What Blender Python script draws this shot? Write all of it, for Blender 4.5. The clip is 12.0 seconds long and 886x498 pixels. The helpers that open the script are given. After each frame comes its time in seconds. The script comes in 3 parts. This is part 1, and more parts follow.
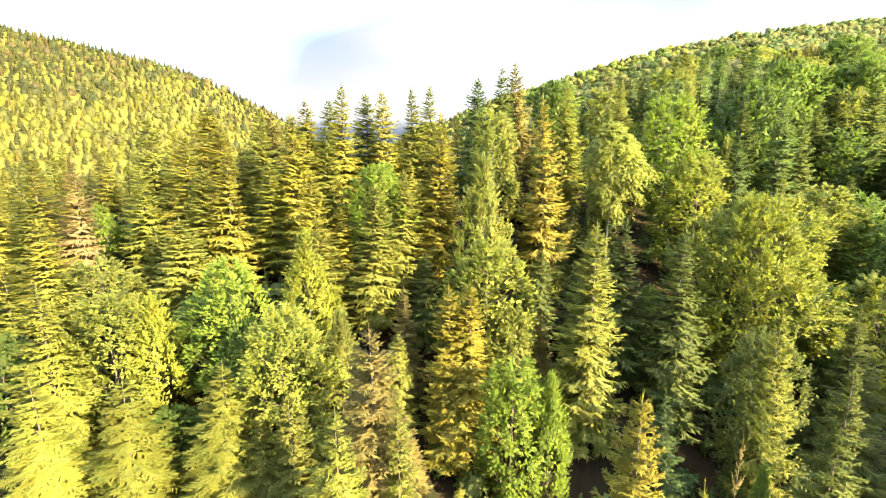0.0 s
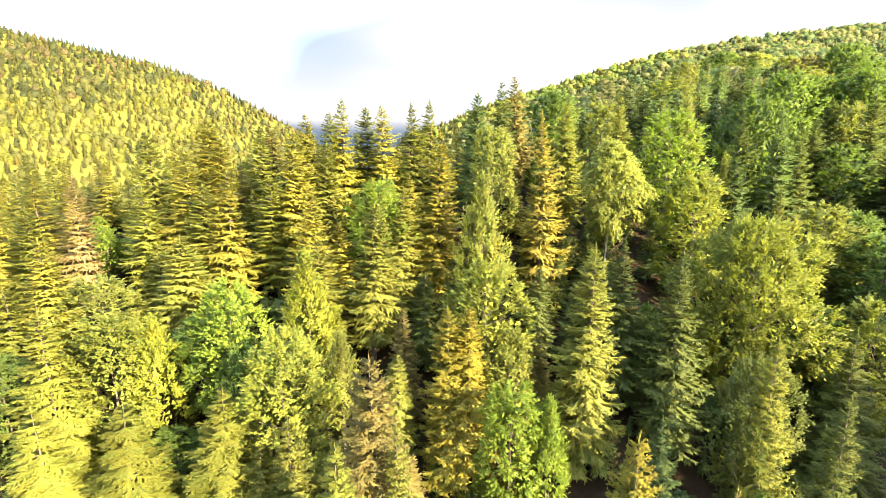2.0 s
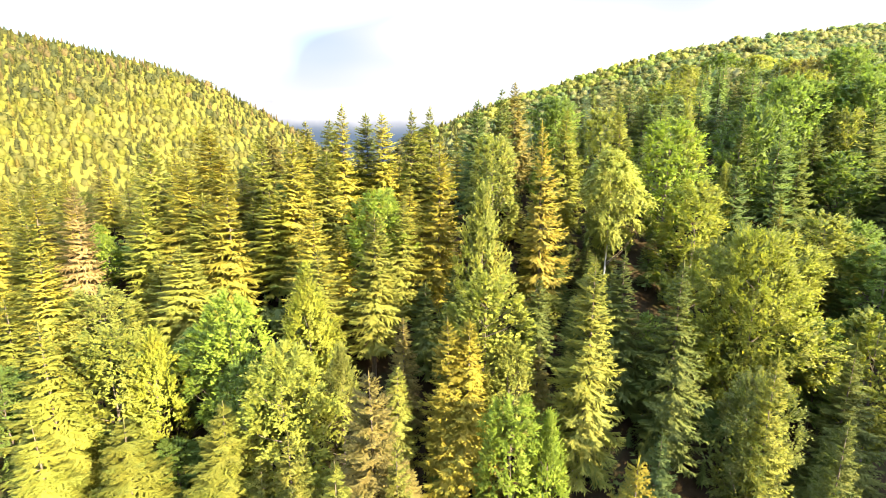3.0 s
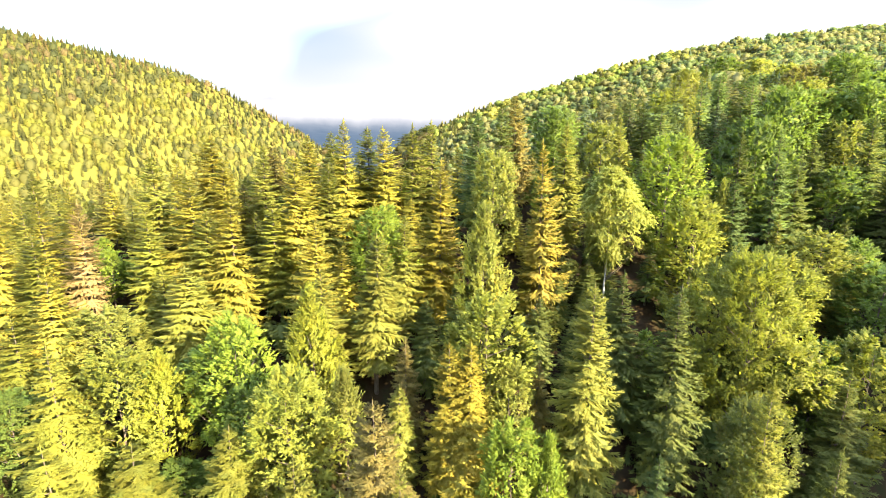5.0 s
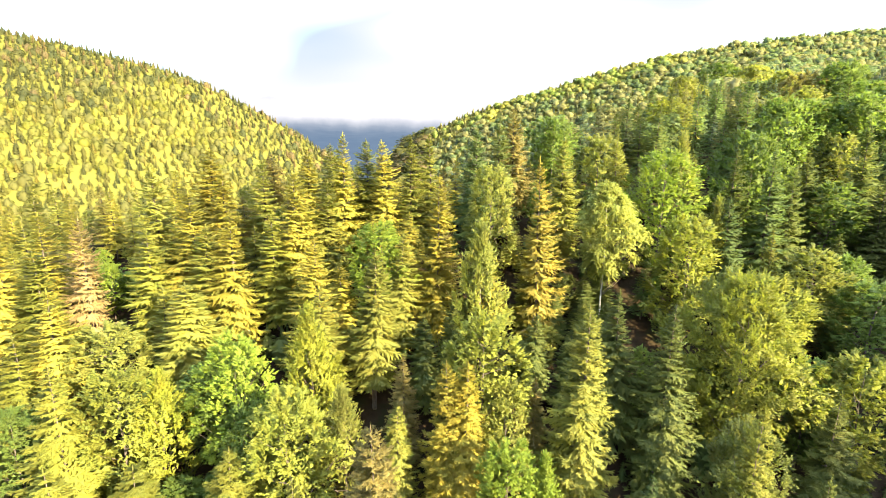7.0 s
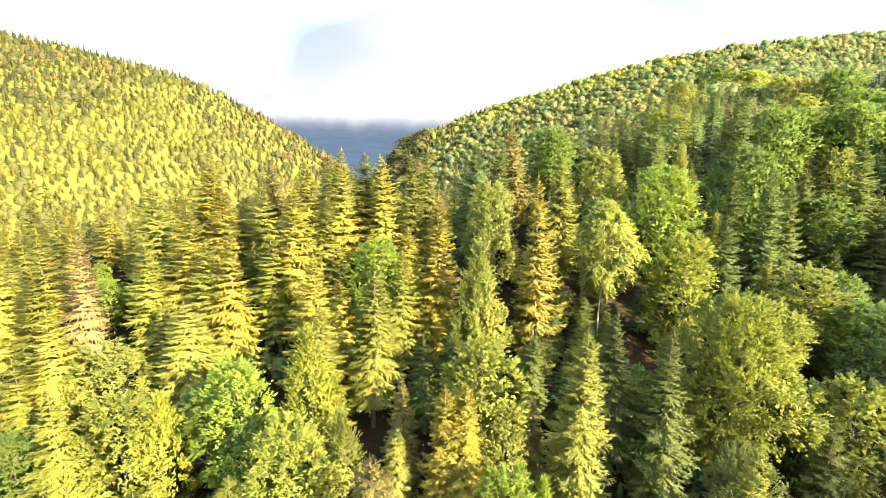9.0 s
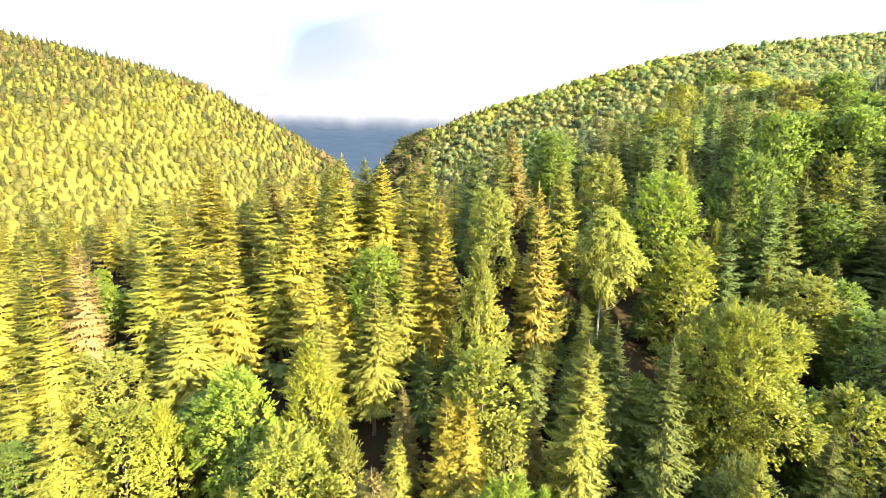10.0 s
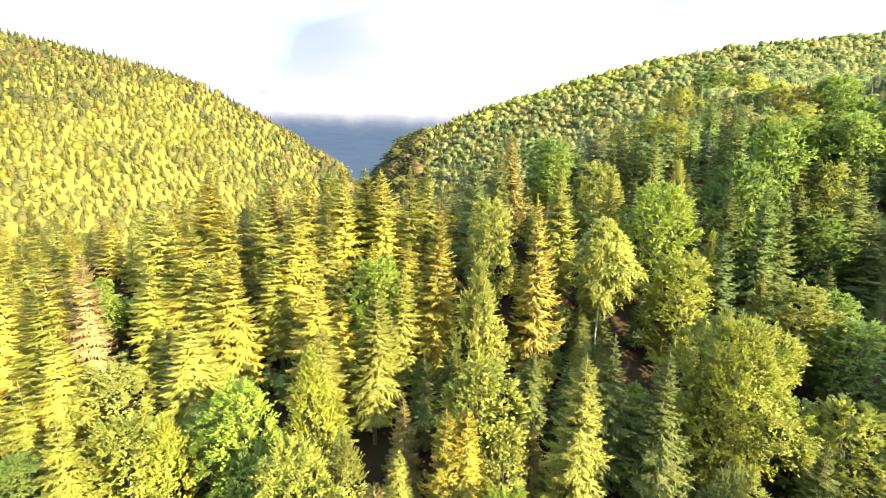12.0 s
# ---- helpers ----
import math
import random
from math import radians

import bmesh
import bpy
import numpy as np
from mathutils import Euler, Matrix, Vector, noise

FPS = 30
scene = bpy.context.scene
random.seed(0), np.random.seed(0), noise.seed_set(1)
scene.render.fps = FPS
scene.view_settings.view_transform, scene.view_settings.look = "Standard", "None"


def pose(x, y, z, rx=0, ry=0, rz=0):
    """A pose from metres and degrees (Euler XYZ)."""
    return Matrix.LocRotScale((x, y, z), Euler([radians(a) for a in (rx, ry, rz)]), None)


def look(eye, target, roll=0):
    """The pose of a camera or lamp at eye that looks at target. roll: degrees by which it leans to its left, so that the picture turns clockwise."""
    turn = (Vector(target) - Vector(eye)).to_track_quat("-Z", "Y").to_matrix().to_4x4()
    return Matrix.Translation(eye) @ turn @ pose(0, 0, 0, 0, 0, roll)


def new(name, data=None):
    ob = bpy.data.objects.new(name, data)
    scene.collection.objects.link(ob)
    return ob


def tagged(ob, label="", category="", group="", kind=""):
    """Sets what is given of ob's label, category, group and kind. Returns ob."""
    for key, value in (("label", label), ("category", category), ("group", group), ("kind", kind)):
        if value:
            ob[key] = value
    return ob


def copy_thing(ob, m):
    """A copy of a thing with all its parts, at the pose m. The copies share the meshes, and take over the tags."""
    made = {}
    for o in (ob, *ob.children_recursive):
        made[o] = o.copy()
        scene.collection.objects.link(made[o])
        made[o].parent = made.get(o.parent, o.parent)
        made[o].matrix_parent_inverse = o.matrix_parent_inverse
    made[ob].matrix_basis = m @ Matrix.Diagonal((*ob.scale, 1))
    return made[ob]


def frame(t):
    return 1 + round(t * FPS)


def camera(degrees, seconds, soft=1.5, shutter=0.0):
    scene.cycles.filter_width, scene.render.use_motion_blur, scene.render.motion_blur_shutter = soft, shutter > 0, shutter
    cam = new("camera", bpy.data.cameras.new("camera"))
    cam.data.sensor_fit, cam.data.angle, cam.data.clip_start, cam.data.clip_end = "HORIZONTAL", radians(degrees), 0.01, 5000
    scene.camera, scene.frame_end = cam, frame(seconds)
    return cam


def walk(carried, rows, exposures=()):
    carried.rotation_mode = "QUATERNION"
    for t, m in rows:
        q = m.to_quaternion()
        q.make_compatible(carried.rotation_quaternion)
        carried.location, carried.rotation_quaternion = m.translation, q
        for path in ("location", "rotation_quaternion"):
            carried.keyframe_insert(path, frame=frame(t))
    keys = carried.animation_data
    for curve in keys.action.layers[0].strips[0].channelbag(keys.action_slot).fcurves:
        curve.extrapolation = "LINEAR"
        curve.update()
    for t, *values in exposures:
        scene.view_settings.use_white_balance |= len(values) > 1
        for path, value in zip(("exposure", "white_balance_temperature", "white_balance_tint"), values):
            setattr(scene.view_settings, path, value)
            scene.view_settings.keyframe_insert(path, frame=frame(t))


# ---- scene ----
cam = camera(85.7, 12.0, soft=0.8)
PATH = [
    (0, (-1.783, -0.169, 25.858), (-1.737, 1.79, 25.454), 0.1),
    (0.5, (-1.782, -0.149, 26.151), (-1.736, 1.809, 25.746), 0.1),
    (1, (-1.793, -0.129, 26.655), (-1.748, 1.829, 26.252), 0.1),
    (1.5, (-1.833, -0.047, 27.266), (-1.786, 1.911, 26.863), 0.3),
    (2, (-1.799, 0.026, 27.928), (-1.75, 1.984, 27.525), 0.3),
    (2.5, (-1.773, 0.14, 28.634), (-1.725, 2.097, 28.227), 0.3),
    (3, (-1.776, 0.217, 29.234), (-1.728, 2.175, 28.826), 0.3),
    (5, (-2.017, 0.147, 31.814), (-1.967, 2.102, 31.394), 0.4),
    (5.5, (-2.027, 0.125, 32.326), (-1.976, 2.08, 31.908), 0.5),
    (6, (-2.007, 0.073, 32.89), (-1.954, 2.028, 32.471), 0.6),
    (6.5, (-1.988, 0.069, 33.499), (-1.933, 2.023, 33.077), 0.7),
    (7, (-1.945, 0.003, 33.999), (-1.889, 1.957, 33.577), 0.6),
    (9, (-2.048, 0.359, 36.515), (-1.984, 2.311, 36.086), 0.7),
    (9.5, (-2.162, 0.453, 37.088), (-2.096, 2.406, 36.659), 0.7),
    (10, (-2.248, 0.543, 37.621), (-2.18, 2.494, 37.187), 0.8),
    (10.5, (-2.337, 0.513, 38.138), (-2.265, 2.464, 37.702), 0.9),
    (11, (-2.378, 0.489, 38.681), (-2.305, 2.439, 38.242), 0.9),
    (11.5, (-2.457, 0.417, 39.171), (-2.381, 2.366, 38.728), 1.0),
    (12, (-2.536, 0.247, 39.505), (-2.459, 2.196, 39.06), 0.9),
]
walk(cam, [(t, look(eye, target, roll)) for t, eye, target, roll in PATH])

# ---- light ----
SUN_AZIMUTH, SUN_HEIGHT = 134.0, 25.0   # degrees clockwise from +y, degrees over the horizon
scene.view_settings.exposure = 3.5
az, el = radians(SUN_AZIMUTH), radians(SUN_HEIGHT)
to_sun = Vector((math.sin(az) * math.cos(el), math.cos(az) * math.cos(el), math.sin(el)))
sun = new("sun", bpy.data.lights.new("sun", "SUN"))
sun.data.energy, sun.data.angle, sun.data.color = 5.6, radians(0.6), (1.0, 0.84, 0.52)
sun.matrix_world = look(to_sun * 300, (0, 0, 0))


def nodes_of(holder):
    holder.use_nodes = True
    tree = holder.node_tree
    tree.nodes.clear()

    def add(kind, links=None, **values):
        node = tree.nodes.new(kind)
        for key, value in values.items():
            node.inputs[key.replace("_", " ")].default_value = value
        for key, socket in (links or {}).items():
            tree.links.new(socket, node.inputs[key])
        return node
    return tree, add


def mixed(tree, factor, a, b, blend="MIX"):
    node = tree.nodes.new("ShaderNodeMix")
    node.data_type, node.blend_type = "RGBA", blend
    for slot, value in ((0, factor), (6, a), (7, b)):
        if isinstance(value, bpy.types.NodeSocket):
            tree.links.new(value, node.inputs[slot])
        else:
            node.inputs[slot].default_value = value
    return node.outputs[2]


def ramp(tree, socket, stops):
    node = tree.nodes.new("ShaderNodeValToRGB")
    while len(node.color_ramp.elements) < len(stops):
        node.color_ramp.elements.new(0.5)
    for element, (place, value) in zip(node.color_ramp.elements, stops):
        element.position = place
        element.color = value if len(value) == 4 else (*value, 1)
    tree.links.new(socket, node.inputs[0])
    return node.outputs[0]


def make_sky():
    world = bpy.data.worlds.new("sky")
    scene.world = world
    tree, add = nodes_of(world)
    sky = add("ShaderNodeTexSky")
    sky.sky_type, sky.sun_disc = "NISHITA", False
    sky.sun_elevation, sky.sun_rotation = el, az
    where = add("ShaderNodeTexCoord")
    bent = add("ShaderNodeMapping", {"Vector": where.outputs["Generated"]}, Scale=(1.0, 1.0, 2.6), Rotation=(0.0, 0.0, 0.24))
    clouds = add("ShaderNodeTexNoise", {"Vector": bent.outputs[0]}, Scale=1.15, Detail=2.5, Roughness=0.4, Distortion=0.2)
    cover = ramp(tree, clouds.outputs[0], [(0.38, (0.4, 0.4, 0.4)), (0.58, (1, 1, 1))])
    body = add("ShaderNodeTexNoise", {"Vector": bent.outputs[0]}, Scale=1.5, Detail=2.5, Roughness=0.4)
    cloud = ramp(tree, body.outputs[0], [(0.49, (0.53, 0.70, 1.03)), (0.60, (0.92, 0.96, 1.1)), (0.68, (1.7, 1.7, 1.75))])
    height = add("ShaderNodeSeparateXYZ", {"Vector": where.outputs["Generated"]})
    brighter = ramp(tree, height.outputs[2], [(0.36, (1, 1, 1)), (0.8, (6.8, 6.5, 6.0))])
    whole = mixed(tree, 1.0, mixed(tree, cover, sky.outputs[0], cloud), brighter, "MULTIPLY")
    glow = add("ShaderNodeBackground", {"Color": whole}, Strength=0.093)
    out = add("ShaderNodeOutputWorld", {"Surface": glow.outputs[0]})


make_sky()


# ---- materials ----
def surface(name, colour_of, roughness=0.8, bump=0.0, bump_scale=8.0, translucent=0.0, specular=0.3, crown=None):
    mat = bpy.data.materials.new(name)
    tree, add = nodes_of(mat)
    colour = colour_of(tree, add)
    base = add("ShaderNodeBsdfPrincipled", {"Base Color": colour}, Roughness=roughness)
    base.inputs["Specular IOR Level"].default_value = specular
    if bump:
        where = add("ShaderNodeTexCoord")
        grain = add("ShaderNodeTexNoise", {"Vector": where.outputs["Object"]}, Scale=bump_scale, Detail=5.0)
        relief = add("ShaderNodeBump", {"Height": grain.outputs[0]}, Strength=bump, Distance=0.1)
        tree.links.new(relief.outputs[0], base.inputs["Normal"])
    last = base.outputs[0]
    soft = crown_normal(tree, add, crown) if crown else None
    if soft:
        tree.links.new(soft, base.inputs["Normal"])
    if translucent:
        through_leaf = add("ShaderNodeBsdfTranslucent", {"Color": mixed(tree, 1.0, colour, (1.1, 1.2, 0.6, 1), "MULTIPLY")})
        last = add("ShaderNodeMixShader", {1: base.outputs[0], 2: through_leaf.outputs[0]}, Fac=translucent).outputs[0]
    add("ShaderNodeOutputMaterial", {"Surface": last})
    return mat


def crown_normal(tree, add, crown):
    """Needles and small leaves stand at every angle: a spray scatters light half by its own lie, half by the crown's roundness.
    crown: the height of the crown's middle and how much its top is rounded, or "attribute" for the joined woods."""
    def vector_math(operation, a, b=None):
        node = tree.nodes.new("ShaderNodeVectorMath")
        node.operation = operation
        for slot, value in ((0, a), (1, b)):
            if isinstance(value, bpy.types.NodeSocket):
                tree.links.new(value, node.inputs[slot])
            elif value is not None:
                node.inputs[slot].default_value = value
        return node.outputs[0]
    if crown == "attribute":
        out = add("ShaderNodeAttribute")
        out.attribute_name = "outward"
        out = out.outputs["Vector"]
    else:
        middle, roundness = crown
        where = add("ShaderNodeTexCoord").outputs["Object"]
        out = vector_math("MULTIPLY", vector_math("SUBTRACT", where, (0, 0, middle)), (1, 1, roundness))
        out = vector_math("ADD", vector_math("NORMALIZE", out), (0, 0, 0.45))
        turned = add("ShaderNodeVectorTransform", {"Vector": out})
        turned.vector_type, turned.convert_from, turned.convert_to = "NORMAL", "OBJECT", "WORLD"
        out = turned.outputs[0]
    own = add("ShaderNodeNewGeometry").outputs["Normal"]
    return vector_math("NORMALIZE", vector_math("ADD", vector_math("MULTIPLY", own, (0.55, 0.55, 0.55)), vector_math("NORMALIZE", out)))


def leaf_colour(tint_node):
    """Colour of the tree, varied from spray to spray and in larger patches."""
    def make(tree, add):
        if tint_node == "object":
            tint = add("ShaderNodeObjectInfo").outputs["Color"]
        else:
            tint = add("ShaderNodeAttribute")
            tint.attribute_name = "tint"
            tint = tint.outputs["Color"]
        piece = add("ShaderNodeNewGeometry").outputs["Random Per Island"]
        spread = ramp(tree, piece, [(0.0, (0.86, 0.88, 0.9)), (1.0, (1.14, 1.12, 1.05))]) if tint_node != "object" else ramp(tree, piece, [(0.0, (0.82, 0.84, 0.86)), (0.5, (1.0, 1.0, 1.0)), (0.9, (1.12, 1.1, 1.03)), (1.0, (1.3, 1.22, 1.0))])
        where = add("ShaderNodeTexCoord")
        patch = add("ShaderNodeTexNoise", {"Vector": where.outputs["Object"]}, Scale=0.55, Detail=3.0)
        wide = ramp(tree, patch.outputs[0], [(0.3, (0.80, 0.90, 0.86)), (0.7, (1.14, 1.09, 1.0))] if tint_node == "object" else [(0.3, (0.88, 0.92, 0.9)), (0.7, (1.09, 1.07, 1.0))])
        return mixed(tree, 1.0, mixed(tree, 1.0, tint, spread, "MULTIPLY"), wide, "MULTIPLY")
    return make


def noise_colour(scale, stops, stretch=(1, 1, 1)):
    def make(tree, add):
        where = add("ShaderNodeTexCoord")
        bent = add("ShaderNodeMapping", {"Vector": where.outputs["Object"]}, Scale=stretch)
        grain = add("ShaderNodeTexNoise", {"Vector": bent.outputs[0]}, Scale=scale, Detail=6.0, Roughness=0.65)
        return ramp(tree, grain.outputs[0], stops)
    return make


NEEDLES = surface("needles", leaf_colour("object"), 0.62, translucent=0.50, specular=0.08, crown=(9.0, 0.0))
LEAVES = surface("leaves", leaf_colour("object"), 0.55, translucent=0.50, specular=0.09, crown=(9.5, 0.55))
FAR_FOLIAGE = surface("far_foliage", leaf_colour("attribute"), 0.75, translucent=0.5, specular=0.1, crown="attribute")
BARK = surface("fir_bark", noise_colour(3.0, [(0.3, (0.03, 0.024, 0.018)), (0.7, (0.095, 0.074, 0.058))], (2, 2, 0.5)), 0.9, 0.6, 6.0)
BIRCH_BARK = surface("birch_bark", noise_colour(2.5, [(0.35, (0.09, 0.08, 0.07)), (0.5, (0.30, 0.28, 0.25)), (0.8, (0.45, 0.43, 0.39))], (1, 1, 3)), 0.7, 0.3, 5.0)
DEAD_WOOD = surface("dead_wood", noise_colour(3.0, [(0.3, (0.14, 0.09, 0.07)), (0.7, (0.34, 0.24, 0.19))], (2, 2, 0.5)), 0.9, 0.4)
def floor_colour(tree, add):
    """Dark needle litter under the near trees, mossy grass on the open slopes further off."""
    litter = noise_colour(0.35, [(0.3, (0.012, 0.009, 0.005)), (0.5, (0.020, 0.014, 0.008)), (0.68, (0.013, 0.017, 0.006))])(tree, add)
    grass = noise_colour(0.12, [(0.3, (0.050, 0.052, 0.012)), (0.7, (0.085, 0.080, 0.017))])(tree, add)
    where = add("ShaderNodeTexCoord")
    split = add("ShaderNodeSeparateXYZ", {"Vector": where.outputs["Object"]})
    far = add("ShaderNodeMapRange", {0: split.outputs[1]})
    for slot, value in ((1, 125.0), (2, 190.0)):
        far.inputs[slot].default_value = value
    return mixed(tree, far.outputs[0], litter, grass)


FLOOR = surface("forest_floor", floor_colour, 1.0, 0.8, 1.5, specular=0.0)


# ---- the lie of the land ----
def soft_max(a, b, k=6.0):
    return k * np.logaddexp(a / k, b / k)


def ground_height(x, y):
    """Height of the forest floor: the spur ahead, the hill on the far side of the valley, the long ridge and an unseen
    slope beside the camera, added for its shade.
    """
    x, y = np.asarray(x, float), np.asarray(y, float)
    # the spur that climbs away from the camera, rolling over its crest into the valley
    crest = 88 + 1.07 * np.maximum(x, 0)
    up = np.minimum(y, crest)
    rise = np.interp(up, [-400, 0, 22, 33, 45, 55, 65, 75, 88, 100, 330, 900], [-16, -13, -10, -10, -2, 4, 9.5, 14.5, 20, 23, 78, 96])
    spur = rise + 0.05 * np.clip(x - 30, 0, 500) * np.clip((y - 80) / 40, 0, 1) - 0.30 * np.maximum(y - crest, 0)
    spur = spur - 0.13 * np.clip(-30 - x, 0, 70) * np.clip((y - 40) / 40, 0, 1)
    # the hill across the valley
    crest_l = np.interp(x, [-1500, -500, -317, -204, -166, -134, -109, -84, -67, -30, 60], [165, 150, 112, 89, 73, 58, 43, 25, 13, -36, -70])
    far_l = crest_l - 0.36 * np.abs(y - (390 - 0.12 * np.abs(x + 100)))
    # the long ridge behind the spur
    crest_r = np.interp(x, [-140, -60, -23, 8, 31, 64, 101, 142, 185, 229, 266, 330, 600, 1500], [-80, -8, 36, 51, 61, 71, 82, 94, 104, 112, 114, 118, 128, 150])
    far_r = crest_r - 0.48 * np.abs(y - (440 - 0.25 * x))
    # an unseen steep slope beside the camera, shaped to cast shade on the right
    crest_s = np.interp(y, [-300, -60, -10, 40, 80, 150, 330, 600], [-20, 26, 52, 69, 75, 83, 100, 92])
    side = crest_s - 0.9 * np.abs(x - (124 + 0.6 * y))
    base = -34 + 0 * x
    h = soft_max(soft_max(spur, far_l), soft_max(soft_max(far_r, base), side))
    fade = np.clip((np.hypot(x, y) - 900) / 900, 0, 1)
    h = h * (1 - fade) - 30 * fade
    return h + 0.7 * np.sin(x * 0.071 + 1.3) * np.cos(y * 0.083) + 0.35 * np.sin(x * 0.21 - y * 0.17)


def mesh_from(name, points, polygons, material, smooth=False):
    mesh = bpy.data.meshes.new(name)
    mesh.from_pydata(points, [], polygons)
    mesh.materials.append(material)
    if smooth:
        mesh.polygons.foreach_set("use_smooth", [True] * len(mesh.polygons))
    mesh.update()
    return mesh


def make_ground():
    """One sheet, fine under the near forest and coarser towards the horizon."""
    def steps(fine, far):
        near = np.arange(-fine, fine + 1, 5.0)
        out = fine * (far / fine) ** np.linspace(0, 1, 26)[1:]
        return np.concatenate((-out[::-1], near, out))
    xs, ys = steps(330.0, 4600.0), steps(330.0, 4600.0) + 130.0
    gx, gy = np.meshgrid(xs, ys)
    gz = ground_height(gx, gy)
    n = len(xs)
    points = np.stack((gx, gy, gz), -1).reshape(-1, 3).tolist()
    polygons = [(j * n + i, j * n + i + 1, (j + 1) * n + i + 1, (j + 1) * n + i) for j in range(len(ys) - 1) for i in range(n - 1)]
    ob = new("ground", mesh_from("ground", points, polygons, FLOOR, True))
    return tagged(ob, "dark brown forest floor of needles and moss on mountain slopes", "ground", kind="structure")


make_ground()


# ---- shapes of trees ----
def tube(points, polygons, path, radii, sides=7):
    """Adds a tapering tube along a path."""
    first = len(points)
    for k, (p, r) in enumerate(zip(path, radii)):
        ahead = Vector(path[min(k + 1, len(path) - 1)]) - Vector(path[max(k - 1, 0)])
        side = ahead.cross(Vector((0.31, 0.95, 0.05))).normalized()
        other = ahead.normalized().cross(side)
        for i in range(sides):
            a = 2 * math.pi * i / sides
            points.append(tuple(Vector(p) + r * (math.cos(a) * side + math.sin(a) * other)))
    for k in range(len(path) - 1):
        for i in range(sides):
            a, b = first + k * sides + i, first + k * sides + (i + 1) % sides
            polygons.append((a, b, b + sides, a + sides))


def kite(points, polygons, root, tip, width, lift, roll=0.3):
    """A spray or leaf: four corners, bent a little along its length, rolled about it."""
    rx, ry, rz = root
    dx, dy, dz = tip[0] - rx, tip[1] - ry, tip[2] - rz
    flat = math.hypot(dx, dy) + 1e-6
    sx, sy, sz = -dy / flat * width * math.cos(roll), dx / flat * width * math.cos(roll), width * math.sin(roll)
    mx, my, mz = rx + 0.55 * dx, ry + 0.55 * dy, rz + 0.55 * dz + lift
    n = len(points)
    points += [(rx, ry, rz), (mx + sx, my + sy, mz + sz), (tip[0], tip[1], tip[2]), (mx - sx, my - sy, mz - sz)]
    polygons.append((n, n + 1, n + 2, n + 3))


def blade(points, polygons, root, turn, rise, length, width, roll):
    """A pointed spray or leaf: one long triangle."""
    c, s = math.cos(turn), math.sin(turn)
    flat, up = math.cos(rise) * length, math.sin(rise) * length
    sx, sy, sz = -s * width * math.cos(roll), c * width * math.cos(roll), width * math.sin(roll)
    x, y, z = root
    n = len(points)
    points += [(x - sx, y - sy, z - sz), (x + sx, y + sy, z + sz), (x + c * flat, y + s * flat, z + up)]
    polygons.append((n, n + 1, n + 2))


def core(points, polygons, rnd, outline, rings, sides):
    """The dense inside of a crown: a lumpy closed form under the sprays. outline: height and radius for a share of the way up."""
    first = len(points)
    turn = rnd.uniform(0, 6.283)
    for j in range(rings):
        z, r = outline(j / (rings - 1))
        for i in range(sides):
            a = turn + 6.283 * (i + 0.5 * (j % 2)) / sides
            q = r * rnd.uniform(0.82, 1.12)
            points.append((q * math.cos(a), q * math.sin(a), z))
    for j in range(rings - 1):
        for i in range(sides):
            a, b = first + j * sides + i, first + j * sides + (i + 1) % sides
            polygons.append((a, b, a + sides))
            polygons.append((b, b + sides, a + sides))


FIR_HEIGHT, FIR_SPREAD = 20.0, 7.0
LEAF_HEIGHT, LEAF_SPREAD = 18.0, 9.0


